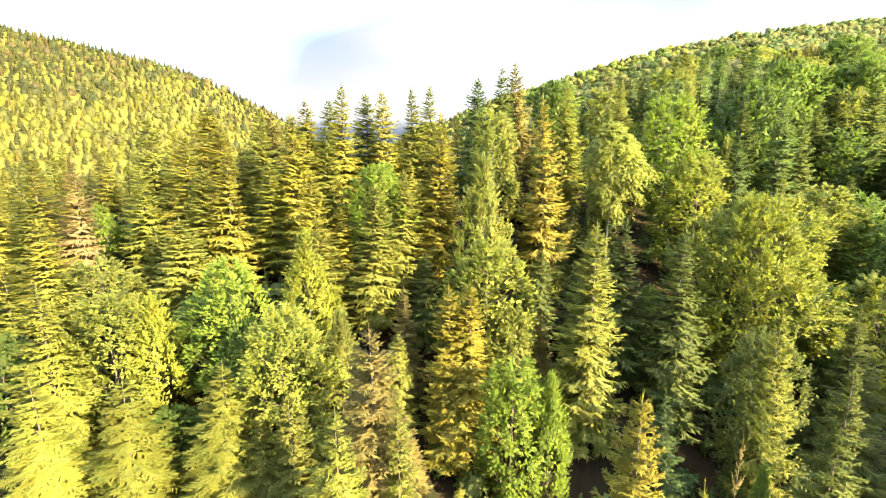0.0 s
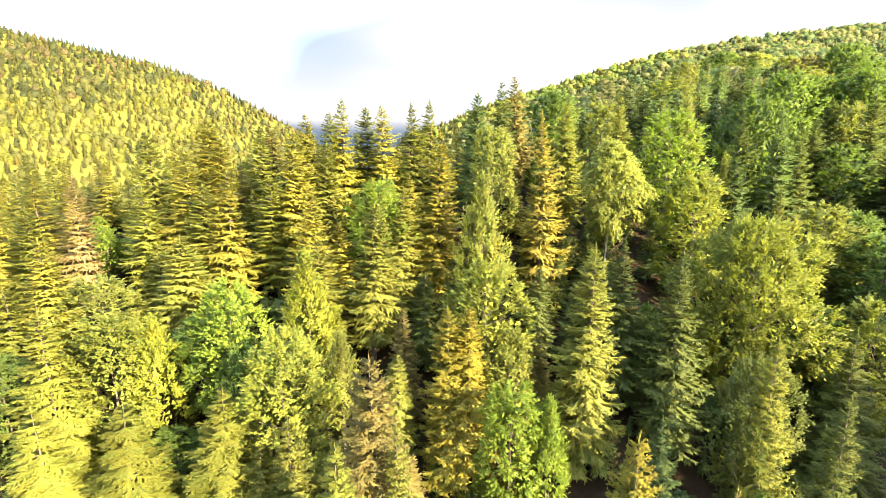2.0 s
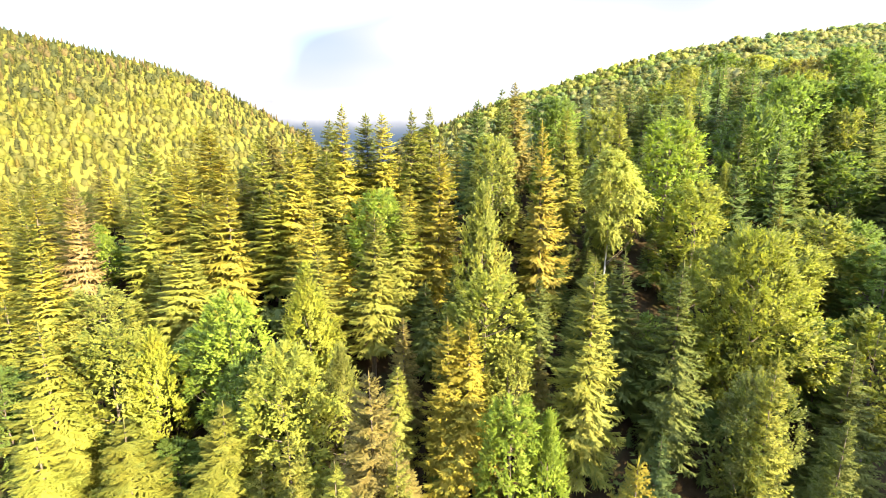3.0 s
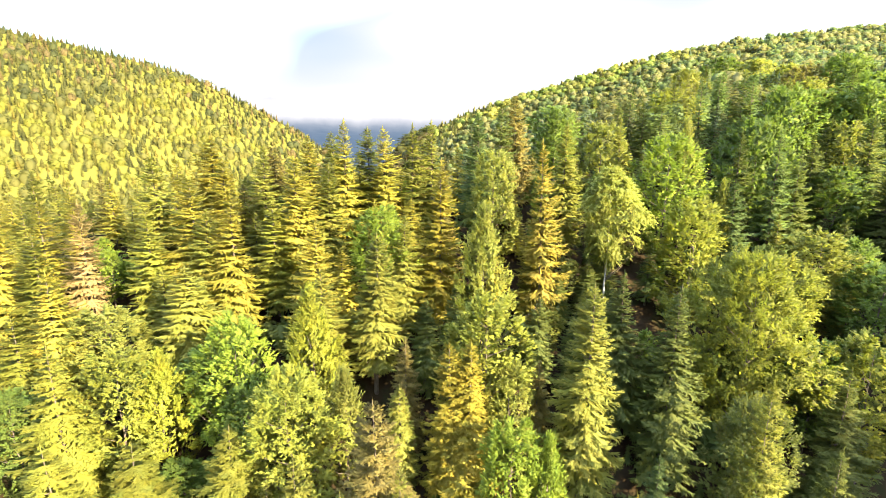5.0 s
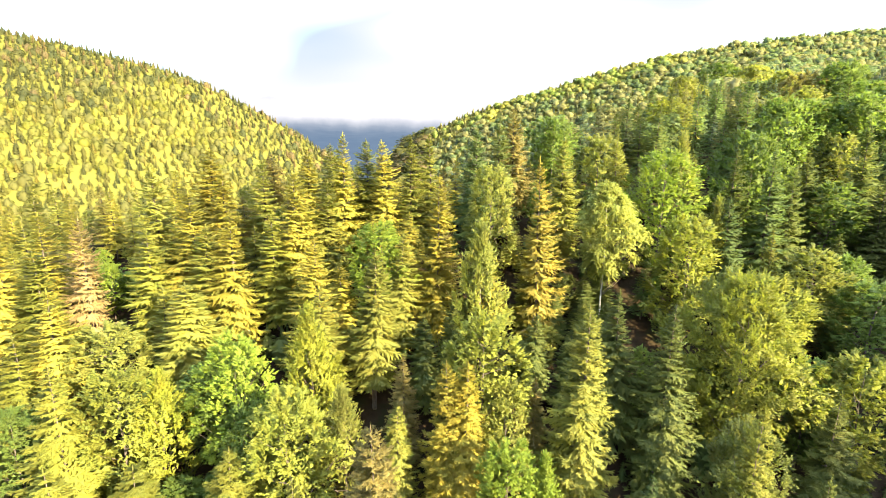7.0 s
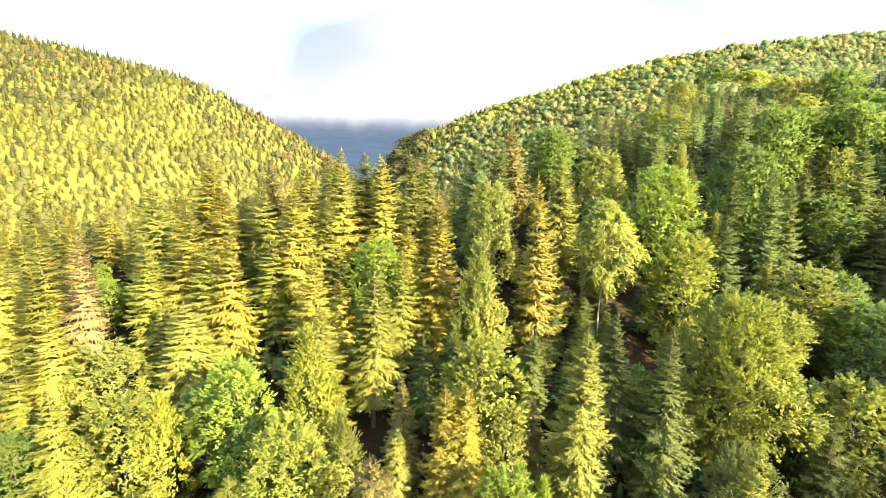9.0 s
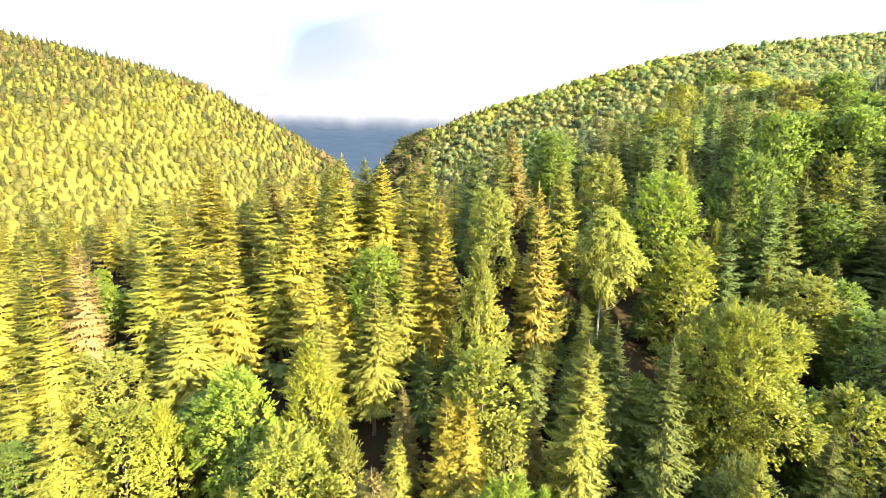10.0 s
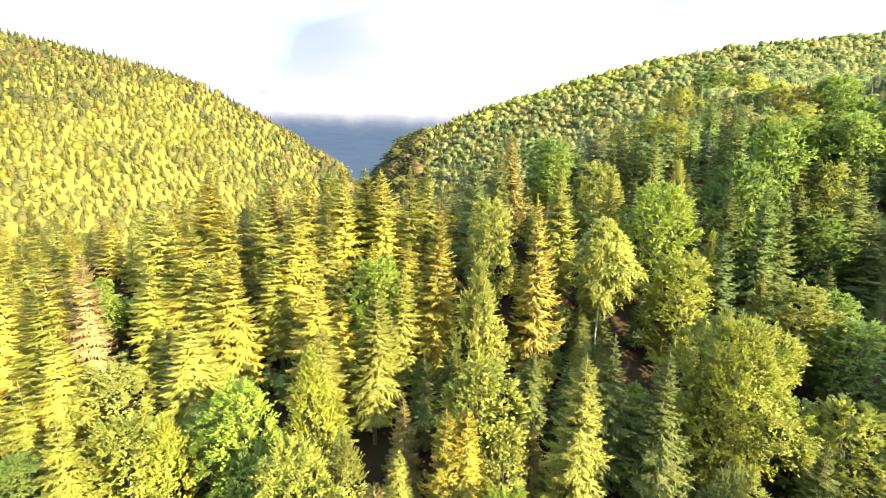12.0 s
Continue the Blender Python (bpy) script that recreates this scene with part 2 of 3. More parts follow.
def fir_shapes(rnd, whorls, arms, twigs, fine, base=0.16, bare=0.0):
    """Trunk, dead lower branches and needle boughs of a fir 20 m high and 7 m wide: tiers of flat, drooping fronds with gaps between."""
    h, reach = FIR_HEIGHT, FIR_SPREAD / 2
    trunk, trunk_f, dead, green, green_f = [], [], [], [], []
    lean = [(rnd.uniform(-0.1, 0.1), rnd.uniform(-0.1, 0.1)) for _ in range(6)]
    tube(trunk, trunk_f, [(lean[k][0] * (0 < k < 5), lean[k][1] * (0 < k < 5), h * (k / 5) * 0.985 - (0.8 if k == 0 else 0)) for k in range(6)], [0.26 * (1 - k / 5.2) ** 1.25 + 0.006 for k in range(6)], 7)
    for k in range(6):
        z = rnd.uniform(base * 0.5, base + 0.12) * h
        a, r = rnd.uniform(0, 6.283), rnd.uniform(1.2, 2.9)
        c, s = math.cos(a), math.sin(a)
        points, polygons = [], []
        tube(points, polygons, [(0, 0, z), (c * r * 0.5, s * r * 0.5, z + 0.08), (c * r, s * r, z - 0.5 * rnd.random())], [0.045, 0.025, 0.006], 3)
        dead.append((points, polygons))
    lobes = [(rnd.uniform(0, 6.283), rnd.uniform(0.03, 0.13)) for _ in range(3)]
    brown = 0 if bare else 70
    for k in range(brown):      # bare brown twigs inside the crown
        u = rnd.random()
        blade(green, green_f, (0, 0, h * (base + (0.9 - base) * u)), rnd.uniform(0, 6.283), rnd.uniform(-0.35, 0.3), reach * (1 - u) ** 0.8 * rnd.uniform(0.3, 0.6), 0.06, rnd.uniform(-1.4, 1.4))
    swell = rnd.uniform(0.62, 0.92)
    for w in range(whorls):
        s = min(max((w + rnd.uniform(-0.45, 0.45)) / whorls, 0.0), 1.0) ** 0.74
        profile = (reach * min(1.0, 1.2 * (1 - s)) ** swell * min(1.0, 0.85 + 0.8 * s) + 0.12) * rnd.uniform(0.84, 1.14)
        count = max(6, round(arms * (0.6 + 0.4 * (1 - s))))
        turn = rnd.uniform(0, 6.283)
        for b in range(count):
            if rnd.random() < max(bare, 0.05):
                continue
            a = turn + 6.283 * (b + rnd.uniform(-0.3, 0.3)) / count
            z = h * (base + (0.965 - base) * s) + rnd.uniform(-0.5, 0.5) * h / whorls
            r = profile * rnd.uniform(0.74, 1.18) * (1 + sum(q * math.cos(a - p + 2.2 * s) for p, q in lobes))
            c, sn = math.cos(a), math.sin(a)
            rise = (-0.20 + 0.75 * s ** 1.8) * r + rnd.uniform(-0.12, 0.12)
            curl = 0.34 * r * (1 - s)

            def along(u):
                return (c * r * u, sn * r * u, z + rise * u + curl * (u * u - 0.8 * u) * 1.4)
            kite(green, green_f, along(0.02), along(0.75), 0.035 * r + 0.03, 0.02, rnd.uniform(-0.3, 0.3))
            number = max(8, round(twigs * (0.35 + 0.65 * min(r / reach, 1.1))))
            for k in range(number):
                u = 0.10 + 0.88 * ((k + rnd.random()) / number) ** 0.8
                side = 1 if k % 2 else -1
                length = (0.47 * r * (1.0 - u) ** 0.75 * min(1.0, 0.45 + 1.6 * u) + 0.13 + 0.05 * min(1.0, r)) * rnd.uniform(0.75, 1.25)
                heading = a + side * rnd.uniform(0.55, 1.15) * (1.1 - 0.55 * u)
                droop = rnd.uniform(-0.80, -0.05) * (1.1 - 0.5 * s) + 0.35 * s * s + 0.22 * u * u
                breadth = (0.05 + 0.10 * length) * fine * rnd.uniform(0.75, 1.2)
                root = along(u)
                blade(green, green_f, root, heading, droop, length, breadth, side * rnd.uniform(0.0, 0.6))
                if fine < 1.1:        # shoots along the twig
                    for q in range(3 if fine > 0.9 else 4):
                        v = rnd.uniform(0.2, 0.8)
                        there = (root[0] + math.cos(heading) * math.cos(droop) * length * v, root[1] + math.sin(heading) * math.cos(droop) * length * v, root[2] + math.sin(droop) * length * v)
                        blade(green, green_f, there, heading + (1 if q % 2 else -1) * rnd.uniform(0.5, 1.0), droop + rnd.uniform(-0.3, 0.5), length * 0.46 * rnd.uniform(0.7, 1.2), breadth * 0.7, rnd.uniform(-0.9, 0.9))
            for k in range(3):       # upturned tip
                blade(green, green_f, along(0.86), a + 0.5 * (k - 1), 0.1 + 0.55 * s, 0.17 * r + 0.10, (0.05 + 0.012 * r) * fine, rnd.uniform(-0.6, 0.6))
    for k in range(10):       # leader shoots
        blade(green, green_f, (0, 0, h * (0.925 + 0.005 * k)), 0.7 * k, 0.75 + 0.07 * k, 0.55, 0.06 * fine, 0.4)
    blade(green, green_f, (0, 0, h * 0.95), 0, 1.57, h * 0.05, 0.07 * fine, 0.0)
    blade(green, green_f, (0, 0, h * 0.95), 1.57, 1.57, h * 0.05, 0.07 * fine, 0.0)
    return (trunk, trunk_f), dead, (green, green_f), brown


def leafy_shapes(rnd, boughs, shoots, leaves, shape="round", size=0.34, spread=LEAF_SPREAD):
    """Trunk, limbs and leaves of a broadleaved tree 18 m high: boughs that end in fans of leafy shoots, so that the crown breaks up into tufts."""
    h, reach = LEAF_HEIGHT, spread / 2
    trunk, trunk_f, limb, green, green_f = [], [], [], [], []
    bends = [(rnd.uniform(-0.25, 0.25), rnd.uniform(-0.25, 0.25)) for _ in range(6)]
    tube(trunk, trunk_f, [(bends[k][0] * (k > 0), bends[k][1] * (k > 0), h * 0.86 * k / 5 - (0.8 if k == 0 else 0)) for k in range(6)], [(0.15 if shape == "birch" else 0.22) * (1 - k / 5.2) ** 1.2 + 0.008 for k in range(6)], 7)
    low = {"round": 0.14, "flame": 0.10, "birch": 0.36}[shape]
    lobes = [(rnd.uniform(0, 6.283), rnd.uniform(0.06, 0.17), rnd.randint(1, 4)) for _ in range(4)]

    def profile(s, a):
        if shape == "flame":
            r = reach * 0.95 * math.sin(math.pi * min(1, (0.10 + 0.90 * s)) ** 0.62) ** 0.9
        elif shape == "birch":
            r = reach * math.sin(math.pi * (0.1 + 0.88 * s) ** 0.95) ** 0.7
        else:
            r = reach * math.sin(math.pi * (0.15 + 0.8 * s) ** 1.25) ** 0.6
        return r * (1 + sum(q * math.sin(m * a + p + 3.0 * s * m) for p, q, m in lobes))

    for k in range(12):
        s = rnd.uniform(0.05, 0.9)
        a = 2.4 * k + rnd.uniform(-0.4, 0.4)
        r = profile(s, a) * rnd.uniform(0.7, 0.95)
        z = h * (low + (0.95 - low) * s)
        start = max(0.1 * h, z - rnd.uniform(0.5, 0.95) * r - 0.8)
        points, polygons = [], []
        tube(points, polygons, [(0, 0, start), (math.cos(a) * r * 0.45, math.sin(a) * r * 0.45, start + (z - start) * 0.36), (math.cos(a) * r, math.sin(a) * r, z)], [0.065, 0.035, 0.008], 4)
        limb.append((points, polygons))
    for k in range(boughs * 6):       # shaded leaves inside the crown
        s, a = rnd.random() ** 0.9, rnd.uniform(0, 6.283)
        r = profile(s, a) * rnd.uniform(0.15, 0.78)
        blade(green, green_f, (math.cos(a) * r, math.sin(a) * r, h * (low + (0.9 - low) * s)), rnd.uniform(0, 6.283), rnd.uniform(-0.8, 0.8), size * 1.45, size * 0.6, rnd.uniform(-1.4, 1.4))
    upward = {"round": 0.35, "flame": 1.05, "birch": -0.15}[shape]
    big = 0.16 * spread if shape != "flame" else 0.17 * spread
    big = max(1.15, min(big, 1.9))
    for k in range(boughs):
        s = ((k + rnd.random()) / boughs) ** 0.85
        a = 2.39996 * k + rnd.uniform(-0.35, 0.35)
        depth = 1.0 - (0.45 * rnd.random() if k % 4 == 0 else 0.16 * rnd.random())
        r = profile(s, a) * depth
        z = h * (low + (0.955 - low) * s)
        rise = upward + (1.5 if shape != "birch" else 0.9) * s ** 2.2 - (0.45 * (1 - s) ** 2 if shape == "round" else 0) + rnd.uniform(-0.25, 0.25)
        tilt = math.atan(rise)
        reach_b = big * rnd.uniform(0.75, 1.3)
        # the fan starts inside the outline and ends on it
        px = math.cos(a) * max(0.0, r - reach_b * math.cos(tilt))
        py = math.sin(a) * max(0.0, r - reach_b * math.cos(tilt))
        pz = z - reach_b * math.sin(tilt) * 0.8
        for i in range(shoots):
            head = a + rnd.gauss(0, 0.55)
            lift = tilt + rnd.gauss(0, 0.30)
            far = reach_b * rnd.uniform(0.7, 1.15)
            ch, sh, cl, sl = math.cos(head), math.sin(head), math.cos(lift), math.sin(lift)
            sag = 0.16 * far if shape == "round" else 0.32 * far if shape == "birch" else -0.06 * far
            for j in range(leaves):
                u = 0.22 + 0.78 * (j + rnd.random()) / leaves
                side = 1 if j % 2 else -1
                root = (px + ch * cl * far * u + rnd.gauss(0, 0.05), py + sh * cl * far * u + rnd.gauss(0, 0.05), pz + sl * far * u - sag * u * u + rnd.gauss(0, 0.06))
                blade(green, green_f, root, head + side * rnd.uniform(0.2, 1.1) * (1.15 - 0.6 * u), lift * (0.8 if shape == "flame" else 0.5) + rnd.uniform(-0.45, 0.35) - (0.5 if shape == "birch" else 0), size * rnd.uniform(0.75, 1.3) * (1.1 - 0.3 * u), size * 0.30 * rnd.uniform(0.8, 1.3), rnd.uniform(-0.9, 0.9))
    return (trunk, trunk_f), limb, (green, green_f)


# ---- tree colours (base colours of the foliage) ----
# the second tint is a green darkened for trees in shade on the right
GOLDEN, DIM_GREEN = (0.224, 0.198, 0.038), (0.096, 0.106, 0.030)
SUNNY, OLIVE, DARK = (0.138, 0.140, 0.027), (0.150, 0.150, 0.034), (0.086, 0.102, 0.031)
BLUISH, AMBER, RUST = (0.084, 0.116, 0.043), (0.210, 0.176, 0.030), (0.218, 0.178, 0.042)
BROWNISH, WITHERED = (0.176, 0.142, 0.050), (0.206, 0.150, 0.076)
# the middle green is lowered, putting upper-right shade into the leaf colour
LIME, GREEN_LEAF, YELLOW_LEAF = (0.146, 0.190, 0.027), (0.096, 0.132, 0.030), (0.196, 0.204, 0.028)
BRONZE_LEAF = (0.168, 0.140, 0.046)
OLIVE_LEAF, PALE_LEAF, LIME_OLIVE = (0.154, 0.158, 0.037), (0.196, 0.206, 0.046), (0.164, 0.172, 0.031)
WORDS = {SUNNY: "yellow-green", GOLDEN: "golden-green", DIM_GREEN: "dim green", OLIVE: "olive-green", DARK: "dark green", BLUISH: "blue-green", AMBER: "amber-tinged", RUST: "rusty orange",
         BROWNISH: "brownish green", WITHERED: "withered pinkish-brown", LIME: "bright lime-green", GREEN_LEAF: "fresh green", YELLOW_LEAF: "sunlit yellow-green",
         BRONZE_LEAF: "bronze-tinged", OLIVE_LEAF: "dull olive-green", PALE_LEAF: "pale grey-green", LIME_OLIVE: "warm light-green"}


def part(name, shape, material, parent, smooth=False):
    ob = new(name, mesh_from(name, shape[0], shape[1], material, smooth))
    ob.parent = parent
    return ob


PATTERNS = {}
chance = random.Random(7)


def pattern(kind, near, number):
    """A model of a tree, kept to be placed or copied."""
    key = (kind, near, number)
    if key not in PATTERNS:
        rnd = random.Random(hash((len(kind) * 31 + number * 7 + near)) + 11)
        root = new({"fir": "fir_tree", "snag": "dead_fir_tree", "birch": "birch_tree"}.get(kind, "broadleaf_tree"))
        if kind == "fir":
            low = (0.06, 0.13, 0.09, 0.17)[number % 4]
            shapes = fir_shapes(rnd, *((30, 9, 11, 1.8), (36, 11, 21, 1.15), (33, 10, 18, 0.95), (34, 10, 22, 0.7))[near], low * (0.6 if near > 1 else 1))
        elif kind == "snag":
            shapes = fir_shapes(rnd, 24, 6, 12, 0.8, 0.3, 0.35)
        elif kind == "birch":
            shapes = leafy_shapes(rnd, 190, 13, 10, "birch", 0.29)
        elif kind == "flame":
            shapes = leafy_shapes(rnd, *((85, 8, 7), (120, 10, 9), (150, 12, 10))[near], "flame", (0.52, 0.36, 0.285)[near])
        elif kind == "large":
            shapes = leafy_shapes(rnd, *((130, 8, 7), (340, 13, 11))[min(near, 1)], "round", (0.70, 0.32)[min(near, 1)], 15.0)
        else:
            shapes = leafy_shapes(rnd, *((85, 8, 7), (120, 10, 9), (150, 12, 10))[near], "round", (0.54, 0.37, 0.285)[near])
        wood = BIRCH_BARK if kind == "birch" else DEAD_WOOD if kind == "snag" else BARK
        trunk = part("trunk", shapes[0], wood, root, True)
        if near or kind == "birch":
            for piece in shapes[1]:
                part("dead_branch" if kind in ("fir", "snag") else "limb", piece, DEAD_WOOD if kind in ("fir", "snag") else BARK, trunk, True)
        crown = part("crown", shapes[2], NEEDLES if kind in ("fir", "snag") else LEAVES, root)
        if kind == "fir":
            crown.data.materials.append(BARK)
            for polygon in crown.data.polygons[:shapes[3]]:
                polygon.material_index = 1
        PATTERNS[key] = [root, False]
    return PATTERNS[key]


PLANTED = []
FINE, FIR_FINE = 72, 93       # trees nearer than this carry finer foliage


def plant(kind, x, y, top, spread, tint, label, category, group):
    near = int(y < (FINE if kind != "fir" else FIR_FINE)) + int(y < (49 if kind == "fir" else 42) and FINE > 50 and (kind == "fir" or spread > 6.6)) + int(kind == "fir" and y < 38 and FINE > 50)
    held = pattern(kind, near, chance.randrange({"birch": 1, "snag": 1, "large": 2}.get(kind, 4)))
    foot = float(ground_height(x, y))
    tall, wide = (FIR_HEIGHT, FIR_SPREAD) if kind in ("fir", "snag") else (LEAF_HEIGHT, 15.0 if kind == "large" else LEAF_SPREAD)
    size = (spread / wide, spread / wide, (top - foot) / tall)
    turn = Euler((radians(chance.uniform(-1.5, 1.5)), radians(chance.uniform(-1.5, 1.5)), chance.uniform(0, 6.283)))
    place = Matrix.LocRotScale((x, y, foot), turn, size)
    if held[1]:
        tree = copy_thing(held[0], place)
        tree.matrix_basis = place
    else:
        tree, held[1] = held[0], True
        tree.matrix_basis = place
    shade = chance.uniform(0.78, 1.15)
    for ob in tree.children_recursive:
        ob.color = (tint[0] * shade, tint[1] * shade, tint[2] * shade, 1)
    tagged(tree, label, category, group)
    PLANTED.append((x, y, spread))
    return tree


def fir(x, y, top, spread, tint):
    height = "tall" if top - float(ground_height(x, y)) > 17 else "young"
    return plant("fir", x, y, top, spread, tint, f"{height} {WORDS[tint]} fir tree with layered sprays on the slope", "fir tree", "firs of the forest")


def snag(x, y, top, spread, tint):
    return plant("snag", x, y, top, spread, tint, "dead fir tree with thin reddish-brown needles among green firs", "dead tree", "")


def broadleaf(x, y, top, spread, tint):
    return plant("large" if spread > 12.5 else "broadleaf", x, y, top, spread, tint, f"{WORDS[tint]} beech tree with a bushy crown among firs", "beech tree", "broadleaved trees of the forest")


def flame(x, y, top, spread, tint):
    return plant("flame", x, y, top, spread, tint, f"{WORDS[tint]} slender tree with upswept leafy shoots among firs", "broadleaf tree", "broadleaved trees of the forest")


def birch(x, y, top, spread, tint):
    return plant("birch", x, y, top, spread, tint, "pale leafy birch tree with a bare whitish trunk", "birch tree", "")


# ---- the trees that stand out, nearest slope first ----
fir(-33.0, 35.0, 8.7, 8.6, SUNNY)
fir(-26.7, 35.4, 8.4, 8.6, SUNNY)
fir(-19.0, 36.1, 9.4, 9.4, SUNNY)
fir(-12.4, 32.9, 8.4, 6.2, OLIVE)
fir(-15.7, 34.6, 5.8, 4.8, OLIVE)
fir(-7.5, 26.8, 10.9, 8.0, SUNNY)
fir(-5.9, 32.0, 13.9, 8.6, BROWNISH)
fir(-4.1, 30.0, 10.0, 4.2, OLIVE)
fir(0.0, 42.2, 14.2, 6.2, AMBER)
fir(1.7, 42.4, 14.0, 7.6, AMBER)
broadleaf(5.2, 37.2, 9.4, 6.6, LIME)
flame(8.6, 37.6, 7.4, 5.4, LIME)
fir(9.0, 22.0, 14.4, 6.6, AMBER)
fir(10.7, 18.6, 11.4, 4.4, OLIVE)
snag(11.4, 17.9, 14.1, 1.5, WITHERED)
flame(22.2, 30.1, 3.9, 3.8, LIME)
fir(18.0, 36.5, 6.2, 4.8, BLUISH)
fir(13.2, 42.7, 20.1, 8.2, OLIVE)
fir(19.0, 49.2, 19.2, 7.6, DARK)
fir(22.2, 44.3, 19.2, 7.8, DARK)
broadleaf(31.2, 46.8, 22.8, 14.2, LIME_OLIVE)
broadleaf(25.2, 34.8, 12.6, 7.4, DIM_GREEN)
fir(24.2, 33.2, 14.8, 5.2, OLIVE)
fir(24.6, 27.4, 13.0, 5.6, DIM_GREEN)
fir(34.3, 37.5, 13.6, 7.4, DIM_GREEN)
broadleaf(41.2, 42.0, 15.4, 8.6, LIME_OLIVE)
broadleaf(38.6, 45.8, 13.0, 7.0, GREEN_LEAF)
broadleaf(51.1, 53.0, 19.6, 10.6, GREEN_LEAF)
broadleaf(47.6, 58.2, 22.6, 9.8, OLIVE_LEAF)
broadleaf(52.6, 58.6, 21.5, 7.0, GREEN_LEAF)
fir(44.7, 62.4, 23.6, 4.2, OLIVE)
broadleaf(32.0, 59.8, 26.6, 10.0, LIME_OLIVE)
flame(37.6, 64.6, 28.2, 5.2, LIME_OLIVE)
fir(39.2, 63.7, 27.9, 6.5, BLUISH)
broadleaf(33.2, 71.0, 35.0, 11.0, LIME)
birch(22.4, 63.8, 30.6, 9.4, PALE_LEAF)
fir(27.5, 75.3, 36.6, 6.4, OLIVE)
broadleaf(26.7, 82.6, 37.2, 9.6, OLIVE_LEAF)
flame(40.1, 80.0, 37.2, 7.4, OLIVE_LEAF)
fir(44.8, 73.1, 34.8, 7.1, DARK)
fir(47.6, 68.2, 35.0, 7.1, BLUISH)
fir(52.0, 69.8, 32.0, 6.4, DARK)
broadleaf(52.0, 79.9, 37.8, 13.0, GREEN_LEAF)
fir(58.6, 76.0, 33.4, 6.7, DARK)
broadleaf(60.5, 72.0, 30.0, 9.6, GREEN_LEAF)
fir(62.4, 99.4, 47.2, 7.2, BLUISH)
fir(70.2, 87.8, 37.6, 6.9, DARK)
broadleaf(71.8, 85.4, 37.6, 8.6, OLIVE_LEAF)
fir(68.6, 76.2, 37.8, 7.4, DARK)
fir(64.0, 68.0, 30.0, 6.9, DARK)
fir(60.9, 114.3, 47.2, 6.9, BLUISH)
fir(80.7, 140.8, 53.8, 6.9, BLUISH)
broadleaf(73.2, 103.6, 45.6, 12.6, GREEN_LEAF)
broadleaf(95.1, 109.2, 47.0, 14.0, GREEN_LEAF)
broadleaf(119.7, 160.1, 59.4, 14.0, BRONZE_LEAF)
broadleaf(127.8, 154.1, 62.0, 15.0, GREEN_LEAF)
fir(50.4, 123.7, 45.2, 6.5, DARK)
fir(59.4, 125.2, 49.2, 6.9, DARK)
broadleaf(23.4, 100.4, 40.8, 9.0, GREEN_LEAF)
fir(12.6, 61.4, 33.2, 7.2, RUST)
fir(18.0, 73.4, 35.6, 7.2, OLIVE)
broadleaf(7.0, 69.0, 32.3, 8.4, OLIVE_LEAF)
fir(13.1, 86.6, 41.2, 7.0, BROWNISH)
fir(9.3, 80.0, 39.2, 7.0, DARK)
fir(5.3, 76.2, 37.1, 7.4, BLUISH)
fir(-1.7, 79.5, 36.4, 7.0, OLIVE)
fir(-5.1, 77.1, 35.7, 7.2, OLIVE)
fir(-9.2, 77.7, 35.1, 7.2, GOLDEN)
fir(-12.3, 81.5, 35.2, 7.6, SUNNY)
fir(-15.5, 76.4, 36.2, 7.8, GOLDEN)
fir(-21.4, 78.9, 33.7, 8.3, GOLDEN)
fir(-18.6, 84.0, 34.4, 7.4, OLIVE)
fir(-20.5, 65.6, 31.0, 8.5, GOLDEN)
fir(-16.8, 68.0, 29.4, 7.8, OLIVE)
fir(-0.9, 60.4, 30.7, 7.6, AMBER)
flame(3.9, 55.7, 26.0, 8.6, PALE_LEAF)
broadleaf(3.8, 46.6, 18.2, 9.8, LIME_OLIVE)
broadleaf(6.2, 44.0, 11.6, 6.0, OLIVE_LEAF)
fir(-8.5, 52.8, 22.7, 8.0, OLIVE)
broadleaf(-8.1, 61.6, 25.2, 8.4, LIME)
fir(-5.6, 59.6, 23.6, 6.6, OLIVE)
fir(-16.2, 56.8, 23.5, 8.3, GOLDEN)
fir(-14.5, 52.0, 18.6, 7.4, OLIVE)
fir(-23.0, 63.8, 24.7, 8.5, SUNNY)
flame(-14.2, 47.0, 18.6, 8.6, YELLOW_LEAF)
broadleaf(-14.4, 38.4, 13.8, 9.6, LIME_OLIVE)
flame(-10.4, 42.8, 11.8, 6.8, OLIVE_LEAF)
broadleaf(-21.3, 44.4, 16.7, 8.2, LIME)
broadleaf(-19.0, 41.6, 11.2, 5.6, GREEN_LEAF)
broadleaf(-31.4, 42.1, 13.8, 8.2, LIME_OLIVE)
flame(-28.8, 43.6, 13.0, 7.4, YELLOW_LEAF)
broadleaf(-25.2, 47.6, 11.8, 7.2, GREEN_LEAF)
broadleaf(-37.3, 50.4, 15.2, 8.4, OLIVE_LEAF)
fir(-30.3, 52.9, 18.8, 9.2, OLIVE)
fir(-35.0, 39.3, 15.1, 8.8, SUNNY)
fir(-42.3, 49.0, 19.1, 7.6, GOLDEN)
fir(-44.5, 46.6, 14.8, 7.6, SUNNY)
broadleaf(-41.6, 41.8, 9.8, 6.8, GREEN_LEAF)
fir(-46.4, 60.8, 25.2, 5.8, WITHERED)
fir(-52.3, 62.0, 25.4, 8.7, GOLDEN)
fir(-49.6, 57.4, 21.4, 7.6, SUNNY)
fir(-56.6, 60.0, 22.2, 7.8, GOLDEN)
fir(-34.0, 64.6, 28.2, 8.7, GOLDEN)
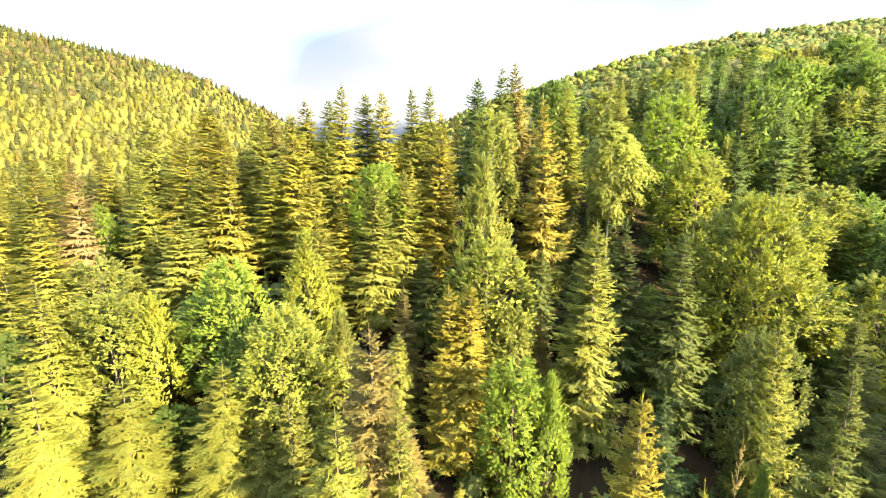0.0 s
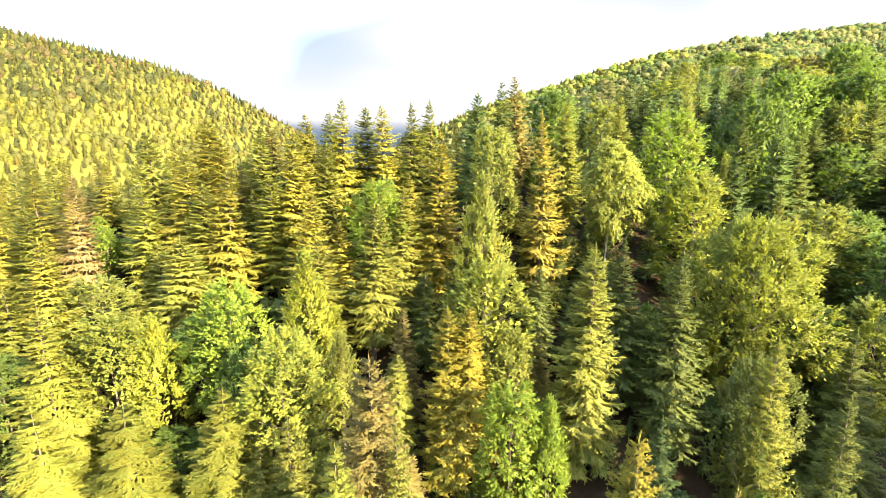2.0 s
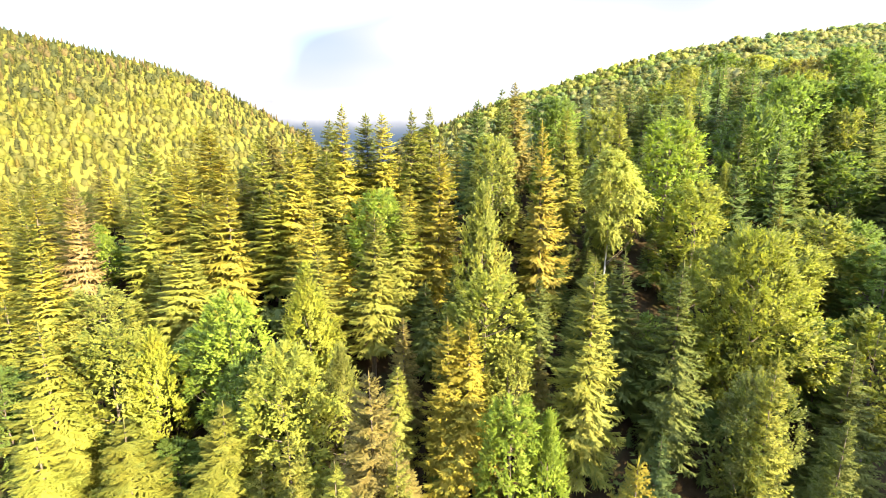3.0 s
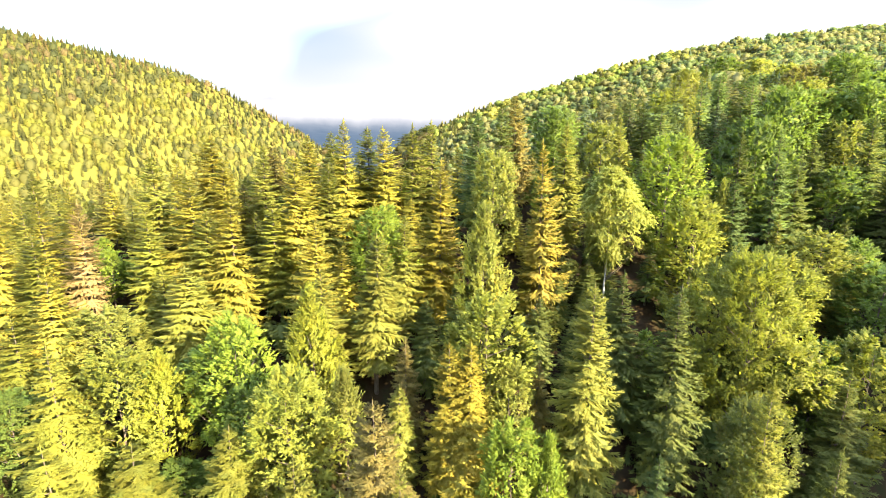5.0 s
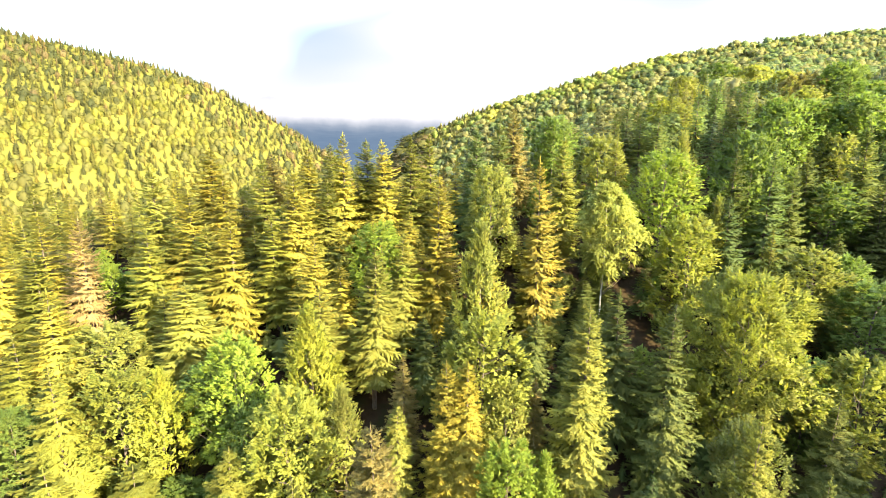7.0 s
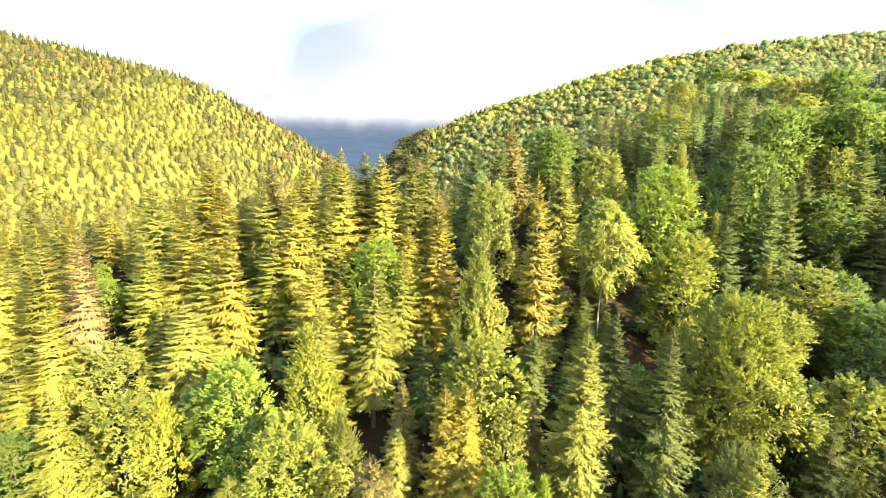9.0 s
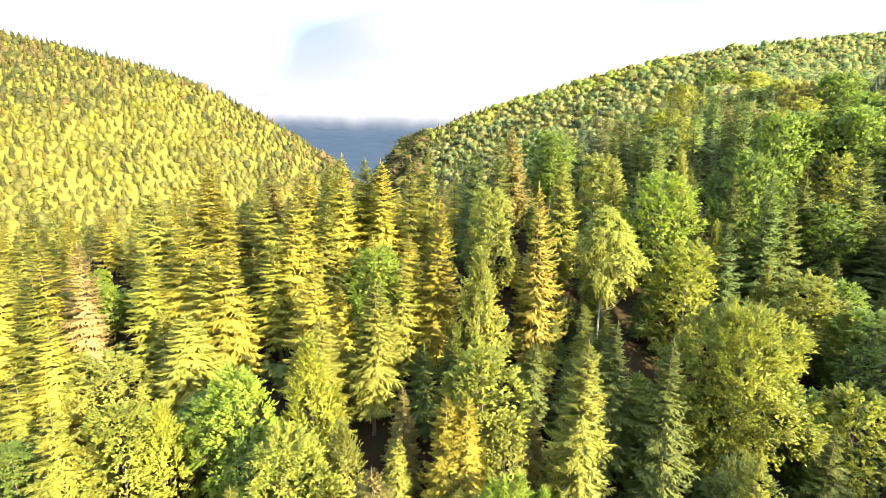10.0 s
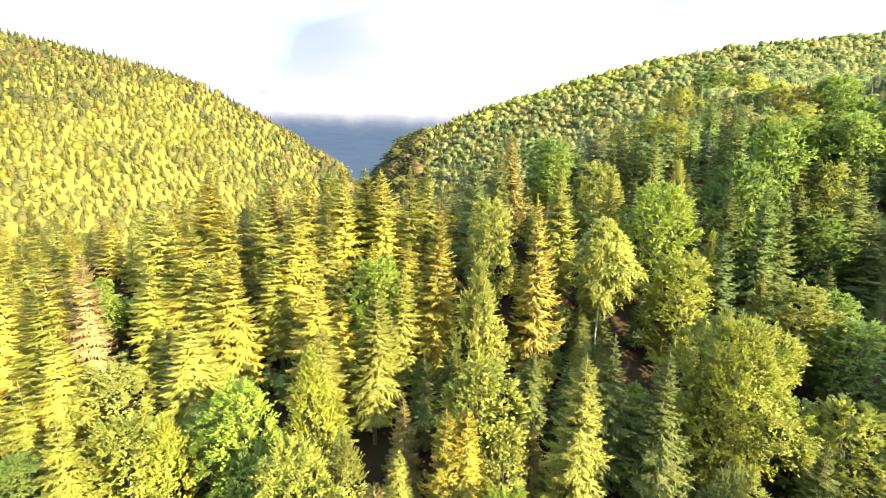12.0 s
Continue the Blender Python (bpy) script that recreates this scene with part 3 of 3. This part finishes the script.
fir(-27.6, 60.3, 26.2, 8.1, GOLDEN)
fir(-31.0, 61.0, 24.0, 7.4, OLIVE)
fir(-41.2, 70.0, 30.8, 8.7, OLIVE)
fir(-38.6, 61.2, 23.6, 7.8, SUNNY)
fir(-39.7, 84.2, 33.4, 9.6, AMBER)
fir(-30.2, 88.6, 32.6, 8.3, BROWNISH)
fir(-28.2, 76.0, 32.2, 8.3, OLIVE)
fir(-33.8, 74.6, 30.0, 7.8, GOLDEN)
fir(62.8, 102.0, 48.0, 7.1, DARK)
fir(45.4, 101.5, 43.0, 7.1, DARK)
fir(96.3, 114.8, 50.5, 7.1, DARK)
broadleaf(62.4, 132.1, 48.3, 11.0, OLIVE_LEAF)
fir(77.3, 136.0, 51.8, 7.1, BLUISH)
fir(88.8, 124.3, 49.1, 7.1, DARK)
broadleaf(90.8, 119.0, 46.5, 17.0, GREEN_LEAF)
broadleaf(104.7, 122.6, 49.1, 17.0, GREEN_LEAF)
fir(43.0, 103.9, 41.5, 7.1, DARK)
fir(114.1, 355.4, 73.5, 7.1, DARK)
broadleaf(25.2, 107.1, 41.5, 12.1, GREEN_LEAF)
fir(80.4, 142.1, 52.6, 7.1, BLUISH)
fir(80.9, 128.2, 50.5, 7.1, BLUISH)
broadleaf(87.3, 125.3, 47.5, 13.4, OLIVE_LEAF)
fir(60.7, 103.4, 42.3, 6.5, BLUISH)
broadleaf(63.1, 125.1, 45.5, 9.4, OLIVE_LEAF)
broadleaf(59.8, 131.4, 47.1, 9.8, LIME_OLIVE)
broadleaf(107.4, 141.4, 52.6, 12.4, OLIVE_LEAF)
broadleaf(152.1, 184.3, 65.8, 17.0, GREEN_LEAF)
broadleaf(135.7, 211.8, 69.5, 17.0, OLIVE_LEAF)
broadleaf(128.6, 181.0, 62.9, 15.8, OLIVE_LEAF)
broadleaf(129.0, 223.8, 72.3, 17.0, GREEN_LEAF)
broadleaf(123.0, 139.6, 54.2, 17.0, GREEN_LEAF)
broadleaf(91.7, 118.4, 45.4, 11.1, OLIVE_LEAF)
broadleaf(92.4, 183.8, 60.7, 13.8, OLIVE_LEAF)
fir(63.1, 144.0, 52.2, 6.7, BLUISH)
fir(46.2, 119.8, 46.5, 6.3, BLUISH)
fir(38.6, 107.8, 41.9, 6.6, DARK)
fir(27.8, 111.6, 40.6, 6.7, DARK)
broadleaf(104.3, 123.7, 48.3, 14.0, OLIVE_LEAF)
fir(75.7, 113.2, 43.9, 7.1, BLUISH)
fir(103.6, 190.9, 63.2, 7.1, DARK)
fir(-4.6, 47.6, 12.2, 5.0, BROWNISH)
fir(-2.4, 52.6, 14.6, 5.2, DARK)
fir(-5.2, 43.6, 9.0, 4.6, OLIVE)
fir(0.8, 54.6, 15.8, 5.0, DARK)
fir(10.4, 53.0, 15.0, 5.0, DARK)
fir(9.4, 47.2, 10.0, 4.6, BROWNISH)
fir(14.8, 52.4, 13.2, 5.0, DARK)
broadleaf(-25.5, 40.5, 3.0, 5.5, GREEN_LEAF)
broadleaf(-30.2, 40.6, 3.9, 5.5, LIME_OLIVE)
broadleaf(-22.2, 41.0, 2.8, 5.2, GREEN_LEAF)
fir(-28.2, 37.4, -0.9, 3.1, DARK)
fir(15.0, 61.0, 15.2, 4.5, DARK)
fir(17.6, 57.5, 14.5, 4.7, OLIVE)
fir(19.5, 63.5, 17.2, 4.6, DARK)
broadleaf(13.0, 57.5, 11.7, 4.6, OLIVE_LEAF)
fir(22.8, 66.5, 19.3, 4.8, DARK)
fir(66, 67, 23.6, 4.2, DARK)
fir(60.5, 61.5, 19.7, 3.8, DARK)
broadleaf(64, 72, 25.1, 5.1, GREEN_LEAF)
fir(71, 76, 28.3, 4.3, OLIVE)
fir(56.5, 65.5, 22.6, 4.5, DARK)
fir(-66.0, 76.0, 24.5, 4.8, OLIVE)
fir(-62.0, 81.0, 26.5, 5.1, GOLDEN)
fir(-70.0, 84.0, 27.6, 4.9, SUNNY)
fir(-58.0, 75.0, 24.2, 4.2, GOLDEN)
fir(-63.0, 70.0, 19.8, 3.6, OLIVE)
fir(11.5, 63.5, 16.7, 4.3, OLIVE)
broadleaf(17.5, 65.5, 16.7, 5.1, DIM_GREEN)
fir(21, 58.5, 14.2, 4.3, DARK)
fir(-17.5, 68, 21.9, 4.7, GOLDEN)
broadleaf(-19, 62.5, 15.8, 5.0, DIM_GREEN)
fir(75, 80, 30.1, 4.3, DARK)
fir(69, 71, 24.7, 4.2, DARK)


# ---- trees that fill the slope between them ----
def fill_slope():
    rnd = random.Random(23)
    tries, firs, leafy = 0, 0, 0
    while tries < 6000 and firs < 128:
        tries += 1
        y = 26 + 92 * rnd.random() ** 0.8
        x = rnd.uniform(-1, 1) * (0.95 * y + 12)
        if y > 104 + 0.5 * max(x, 0) or y < 30 and rnd.random() < 0.6:
            continue
        gap = 3.7 + 0.012 * y
        if any((x - a) ** 2 + (y - b) ** 2 < (gap + 0.12 * w) ** 2 for a, b, w in PLANTED):
            continue
        foot = float(ground_height(x, y))
        # tints imitate the light: golden on the sunlit side, darker on the shaded
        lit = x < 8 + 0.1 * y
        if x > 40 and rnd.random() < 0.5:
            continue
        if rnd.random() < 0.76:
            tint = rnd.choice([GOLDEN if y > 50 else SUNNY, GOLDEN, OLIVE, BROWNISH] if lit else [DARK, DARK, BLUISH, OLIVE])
            tall = rnd.uniform(8, 13)
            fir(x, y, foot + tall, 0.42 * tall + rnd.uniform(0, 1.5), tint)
            firs += 1
        elif leafy < 48 and x < 36:
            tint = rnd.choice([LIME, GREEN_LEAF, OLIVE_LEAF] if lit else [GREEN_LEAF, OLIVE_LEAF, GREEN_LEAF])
            tall = rnd.uniform(6.5, 10)
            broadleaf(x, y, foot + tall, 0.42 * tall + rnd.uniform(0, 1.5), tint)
            leafy += 1


FINE, FIR_FINE = 40, 46
fill_slope()


# ---- the woods beyond ----
def small_fir(rnd, tiers, points_round, width):
    v, f = [], []
    inner = 0.025 if tiers > 14 else 0.05 if tiers > 9 else 0.10
    core(v, f, rnd, lambda u: (0.08 + 0.86 * u, inner * (1 - u) ** 0.8 + 0.003), 4, 5)
    for k in range(tiers):
        s = k / tiers
        z, r = 0.10 + 0.86 * s, 0.19 * (1 - s) ** 0.75 + 0.014
        n = max(4, round(points_round * (0.45 + 0.55 * (1 - s))))
        turn = rnd.uniform(0, 6.283)
        for i in range(n):
            a = turn + 6.283 * (i + rnd.uniform(-0.3, 0.3)) / n
            q = r * rnd.uniform(0.75, 1.25)
            start = rnd.uniform(0.0, 0.35) * q
            blade(v, f, (start * math.cos(a), start * math.sin(a), z + 0.09 * (1 - s) + rnd.uniform(-0.015, 0.015)), a, rnd.uniform(-1.0, -0.45) + 1.0 * s * s, (q - start) * 1.25, width * (0.45 + 0.55 * (1 - s)), rnd.uniform(-0.6, 0.6))
    blade(v, f, (0, 0, 0.93), 0.0, 1.57, 0.09, width * 0.4, 0.0)
    return np.array(v), np.array(f)


def small_leafy(rnd, pieces, size):
    v, f = [], []
    bumps = [(rnd.uniform(0, 6.283), rnd.uniform(0.06, 0.2)) for _ in range(3)]
    inner = 0.21
    core(v, f, rnd, lambda u: (0.08 + 0.84 * u, inner * math.sin(math.pi * (0.1 + 0.86 * u)) ** 0.6), 5, 8)
    for _ in range(pieces):
        s, a = rnd.random() ** 0.75, rnd.uniform(0, 6.283)
        r = 0.27 * math.sin(math.pi * (0.1 + 0.86 * s)) ** 0.6 * (1 + sum(q * math.sin(2 * a + p + 5 * s) for p, q in bumps)) * rnd.uniform(0.78, 1.0)
        blade(v, f, (r * math.cos(a), r * math.sin(a), 0.05 + 0.9 * s), a + rnd.uniform(-1.3, 1.3), -1.0 * (1 - s) ** 0.7 + rnd.uniform(-0.6, 1.0), size * rnd.uniform(0.7, 1.3), size * 0.5, rnd.uniform(-1.0, 1.0))
    return np.array(v), np.array(f)


def unit_tree(shape, tall, across):
    """A crown of the near kind, brought to a height of one."""
    v = np.array(shape[0]) * (across, across, 1 / tall)
    return v, np.array([(f[0], f[1], f[2]) for f in shape[1]] + [(f[0], f[2], f[3]) for f in shape[1] if len(f) == 4])


def woods(name, spots, models, label, sunk=0.0):
    """Joins many small trees into one mesh. spots: x, y, height, model, tint."""
    vs, fs, tints, outs, first = [], [], [], [], 0
    for x, y, tall, wide, model, turn, tint in spots:
        v, f = models[model]
        c, s = math.cos(turn), math.sin(turn)
        w = np.empty_like(v)
        w[:, 0] = x + wide * (c * v[:, 0] - s * v[:, 1])
        w[:, 1] = y + wide * (s * v[:, 0] + c * v[:, 1])
        w[:, 2] = float(ground_height(x, y)) + tall * v[:, 2] - sunk * tall
        vs.append(w)
        fs.append(f + first)
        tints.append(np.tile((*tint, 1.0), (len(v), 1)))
        out = w - (x, y, float(ground_height(x, y)) + tall * (0.45 - sunk))
        out[:, 2] *= 0.5
        outs.append(out / (np.linalg.norm(out, axis=1, keepdims=True) + 1e-6) + (0, 0, 0.4))
        first += len(v)
    v, f, tint = np.concatenate(vs), np.concatenate(fs), np.concatenate(tints)
    mesh = bpy.data.meshes.new(name)
    mesh.vertices.add(len(v))
    mesh.vertices.foreach_set("co", v.astype(np.float32).ravel())
    mesh.loops.add(f.size)
    mesh.loops.foreach_set("vertex_index", f.astype(np.int32).ravel())
    mesh.polygons.add(len(f))
    mesh.polygons.foreach_set("loop_start", np.arange(0, f.size, 3, dtype=np.int32))
    mesh.update(calc_edges=True)
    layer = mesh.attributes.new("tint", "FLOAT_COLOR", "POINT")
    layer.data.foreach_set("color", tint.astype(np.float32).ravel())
    layer = mesh.attributes.new("outward", "FLOAT_VECTOR", "POINT")
    layer.data.foreach_set("vector", np.concatenate(outs).astype(np.float32).ravel())
    mesh.materials.append(FAR_FOLIAGE)
    return tagged(new(name, mesh), label, "woods", kind="stuff")


STANDING = [tree for tree in PLANTED if tree[1] > 85]       # single trees among the woods


def scatter(rnd, number, inside, spacing, leafy_share, tints_fir, tints_leaf, height):
    cell, spots = {}, []
    for _ in range(number):
        x, y = inside(rnd)
        if x is None:
            continue
        key = (int(x // spacing), int(y // spacing))
        if any((x - a) ** 2 + (y - b) ** 2 < spacing ** 2 for i in (-1, 0, 1) for j in (-1, 0, 1) for a, b in cell.get((key[0] + i, key[1] + j), ())):
            continue
        cell.setdefault(key, []).append((x, y))
        away = 30.0 / math.hypot(x, y)
        if y > 190 and float(ground_height(x, y)) < float(ground_height(x * (1 - away), y * (1 - away))) - 5:
            continue        # behind a crest
        if x > 150 and y > 238 and float(ground_height(x, y)) < 30 + 0.08 * y:
            continue        # the hollow behind the spur
        if any((x - a) ** 2 + (y - b) ** 2 < (1.5 + 0.4 * w) ** 2 for a, b, w in STANDING):
            continue
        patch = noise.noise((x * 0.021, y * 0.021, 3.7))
        leafy = rnd.random() < leafy_share + (0.4 if x < 0 else 0.7) * patch + (0 if x < 0 or y > 236 else 0.25 if x > 92 else -0.14)
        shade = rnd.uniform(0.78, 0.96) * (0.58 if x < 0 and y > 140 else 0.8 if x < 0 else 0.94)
        tint = rnd.choice(tints_leaf if leafy else tints_fir)
        high = float(ground_height(x, y))
        if x < 0 and y < 190:
            tint = rnd.choice([OLIVE_LEAF, LIME_OLIVE, YELLOW_LEAF] if leafy else [GOLDEN, OLIVE, GOLDEN])
        if x < 0 and y > 190 and high > float(ground_height(x, 390 - 0.12 * abs(x + 100))) - (20 if x > -190 else 46) + 26 * patch:       # cloud shadow along the hilltop, painted in as duller tints
            tint = rnd.choice([DARK, DIM_GREEN, OLIVE_LEAF, BROWNISH])
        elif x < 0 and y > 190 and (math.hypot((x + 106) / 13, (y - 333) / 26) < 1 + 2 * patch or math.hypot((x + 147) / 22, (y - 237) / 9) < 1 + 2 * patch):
            tint = rnd.choice([OLIVE, OLIVE_LEAF, DARK])      # shadow patches on the hill, painted in as darker tints
        elif x > -20 and y > 185 and (high < float(ground_height(x, 440 - 0.25 * x)) - 13 + 10 * patch or x > 190):      # shade and haze tinted in below the lit crest and at the right
            tint = rnd.choice([OLIVE_LEAF, GREEN_LEAF] if leafy else [DARK, OLIVE, BLUISH])
        tall = rnd.uniform(*height) * (0.88 if leafy else 1.0)
        if x > 0:      # low, wind-trimmed woods towards the ridge
            tall *= min(1.0, max(0.5, 1.35 - y / 330))
        wide = tall * rnd.uniform(0.95, 1.5) * (1.08 if leafy and x > 0 else 1.1 if leafy else 1.2 if y > 236 or x < 0 else 0.74)
        coarse = 16 if y > (140 if x < 0 else 200) or x > 1.04 * y else 8 if y > 130 or x < -70 else 0
        # haze is put into the tint: blue raised, most on the right
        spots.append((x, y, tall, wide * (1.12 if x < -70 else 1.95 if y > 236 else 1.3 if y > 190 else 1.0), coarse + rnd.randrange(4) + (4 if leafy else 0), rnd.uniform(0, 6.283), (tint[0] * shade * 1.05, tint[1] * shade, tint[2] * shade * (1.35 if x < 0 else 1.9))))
    return spots


def plant_woods():
    rnd = random.Random(41)
    # three grades of detail, by distance
    models = [unit_tree(fir_shapes(rnd, 19, 7, 6, 3.0, 0.08)[2], FIR_HEIGHT, 0.19 / 3.5) for _ in range(4)]
    models += [unit_tree(leafy_shapes(rnd, 70, 6, 5, "round", 0.72)[2], LEAF_HEIGHT, 0.27 / 4.5) for _ in range(4)]
    models += [unit_tree(fir_shapes(rnd, 14, 6, 5, 4.2, 0.08)[2], FIR_HEIGHT, 0.19 / 3.5) for _ in range(4)]
    models += [unit_tree(leafy_shapes(rnd, 40, 5, 3, "round", 1.05)[2], LEAF_HEIGHT, 0.27 / 4.5) for _ in range(4)]
    models += [small_fir(rnd, 8, 8, 0.05) for _ in range(4)] + [small_leafy(rnd, 60, 0.10) for _ in range(4)]

    def spur(rnd):
        y = rnd.uniform(92, 430)
        x = rnd.uniform(-0.6, 1.02) * y
        if x < 0 and y > 190 or y > min(150 + 1.15 * max(x, 0) + 0.5 * max(-x, 0), 236) or y < 113 and abs(x) < 0.95 * y + 12:
            return None, None
        return x, y

    def hill(rnd):
        y = rnd.uniform(95, 430)
        x = -rnd.uniform(0.05, 1.15) * y
        if y < 104 and x > -0.95 * y - 12 or y < 190 and x > -0.6 * y:
            return None, None
        return x, y

    def ridge(rnd):
        y = rnd.uniform(185, 470)
        x = rnd.uniform(-0.22, 1.05) * y
        if y > 458 - 0.25 * x:
            return None, None
        if y < min(152 + 1.16 * max(x, 0), 238):
            return None, None
        return x, y

    woods("spur_woods", scatter(rnd, 24000, spur, 4.9, 0.32, [DARK, BLUISH, BLUISH, DIM_GREEN, OLIVE], [GREEN_LEAF, OLIVE_LEAF, GREEN_LEAF], (11, 17)), models,
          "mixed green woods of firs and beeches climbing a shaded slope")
    # unseen woods that top the added slope and lengthen its shade
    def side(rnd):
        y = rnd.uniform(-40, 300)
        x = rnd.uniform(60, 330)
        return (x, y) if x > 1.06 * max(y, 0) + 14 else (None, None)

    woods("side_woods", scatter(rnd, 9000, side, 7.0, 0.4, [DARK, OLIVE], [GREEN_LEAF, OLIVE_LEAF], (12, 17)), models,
          "dark woods on the unseen slope added to shade the valley")
    woods("hillside_woods", scatter(rnd, 90000, hill, 3.5, 0.2, [GOLDEN, SUNNY, OLIVE, OLIVE, DIM_GREEN], [YELLOW_LEAF, LIME_OLIVE, OLIVE_LEAF, OLIVE_LEAF], (6, 10)), models,
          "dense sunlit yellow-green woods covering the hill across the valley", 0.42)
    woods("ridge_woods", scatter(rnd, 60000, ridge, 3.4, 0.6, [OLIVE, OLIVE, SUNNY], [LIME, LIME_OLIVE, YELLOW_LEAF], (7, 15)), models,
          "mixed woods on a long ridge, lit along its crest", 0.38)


plant_woods()


def undergrowth():
    """Low shrubs and saplings that fill the shade between the trunks."""
    rnd = random.Random(77)
    models = [small_leafy(rnd, 50, 0.15) for _ in range(4)] + [small_fir(rnd, 7, 10, 0.05) for _ in range(4)]
    models += [small_leafy(rnd, 80, 0.12) for _ in range(4)] + [small_fir(rnd, 10, 11, 0.04) for _ in range(4)]
    spots = []
    for _ in range(750):
        y = 22 + 92 * rnd.random()
        x = rnd.uniform(-1, 1) * (0.95 * y + 12)
        tall = rnd.uniform(1.6, 5.0)
        spots.append((x, y, tall, tall * rnd.uniform(1.0, 1.6), rnd.randrange(8) + (8 if y < 46 else 0), rnd.uniform(0, 6.283), rnd.choice([DARK, GREEN_LEAF, BLUISH, DARK])))
    woods("undergrowth", spots, models, "low dark green shrubs and saplings under the trees")


undergrowth()


# ---- distance ----
def make_distance():
    """The blue mountain that closes the valley, and the cloud that lies on it."""
    mat = bpy.data.materials.new("misty_mountain")
    tree, add = nodes_of(mat)
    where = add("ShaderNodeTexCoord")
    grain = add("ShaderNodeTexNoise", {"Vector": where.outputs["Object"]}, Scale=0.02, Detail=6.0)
    # distance haze is painted into this blue, which glows by itself
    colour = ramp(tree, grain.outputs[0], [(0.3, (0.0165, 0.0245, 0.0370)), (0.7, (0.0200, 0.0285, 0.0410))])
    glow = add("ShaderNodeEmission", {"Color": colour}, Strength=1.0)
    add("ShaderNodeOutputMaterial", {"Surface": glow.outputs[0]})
    points, polygons = [], []
    n, m = 90, 10
    for j in range(m):
        for i in range(n):
            x = -1900 + 3000 * i / (n - 1)
            t = j / (m - 1)
            top = 195 + 60 * noise.noise((x * 0.0016, 2.0, 0)) + 16 * noise.noise((x * 0.009, 5.0, 0)) + 90 * math.exp(-((x + 1200) / 700) ** 2)
            points.append((x, 520 + 2780 * t, -31 + (top + 66) * t ** 1.25))
    for j in range(m - 1):
        for i in range(n - 1):
            a = j * n + i
            polygons.append((a, a + 1, a + n + 1, a + n))
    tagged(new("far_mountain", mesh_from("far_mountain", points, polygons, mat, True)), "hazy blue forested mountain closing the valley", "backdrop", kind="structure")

    mat = bpy.data.materials.new("low_cloud")
    tree, add = nodes_of(mat)
    where = add("ShaderNodeTexCoord")
    split = add("ShaderNodeSeparateXYZ", {"Vector": where.outputs["Object"]})
    wisps = add("ShaderNodeTexNoise", {"Vector": where.outputs["Object"]}, Scale=0.008, Detail=6.0, Roughness=0.55)
    height = add("ShaderNodeMapRange", {0: split.outputs[2]})
    for slot, value in ((1, 34.0), (2, 122.0), (3, -0.2), (4, 0.8)):
        height.inputs[slot].default_value = value
    both = tree.nodes.new("ShaderNodeMath")
    both.operation = "MULTIPLY_ADD"
    tree.links.new(wisps.outputs[0], both.inputs[0])
    both.inputs[1].default_value = 0.5
    tree.links.new(height.outputs[0], both.inputs[2])
    cover = ramp(tree, both.outputs[0], [(0.25, (0, 0, 0)), (0.5, (0.06, 0.06, 0.06)), (0.68, (0.24, 0.24, 0.24)), (0.84, (0.6, 0.6, 0.6)), (1.0, (1, 1, 1))])
    top = add("ShaderNodeMapRange", {0: split.outputs[2]})
    for slot, value in ((1, 150.0), (2, 285.0), (3, 1.0), (4, 0.0)):
        top.inputs[slot].default_value = value
    cover = mixed(tree, 1.0, cover, top.outputs[0], "MULTIPLY")
    clear = add("ShaderNodeBsdfTransparent")
    # the cloud's daylit white is given as glow
    white = add("ShaderNodeEmission", Color=(0.098, 0.096, 0.101, 1), Strength=1.0)
    add("ShaderNodeOutputMaterial", {"Surface": add("ShaderNodeMixShader", {0: cover, 1: clear.outputs[0], 2: white.outputs[0]}).outputs[0]})
    points, polygons = [], []
    for j in range(2):
        for i in range(31):
            points.append((-1300 + 70 * i, 1500, 50 + 240 * j))
    for i in range(30):
        polygons.append((i, i + 1, i + 32, i + 31))
    bank = tagged(new("low_cloud", mesh_from("low_cloud", points, polygons, mat, True)), "white low cloud hanging on the far mountain", "cloud", kind="structure")
    bank.visible_shadow = False


make_distance()
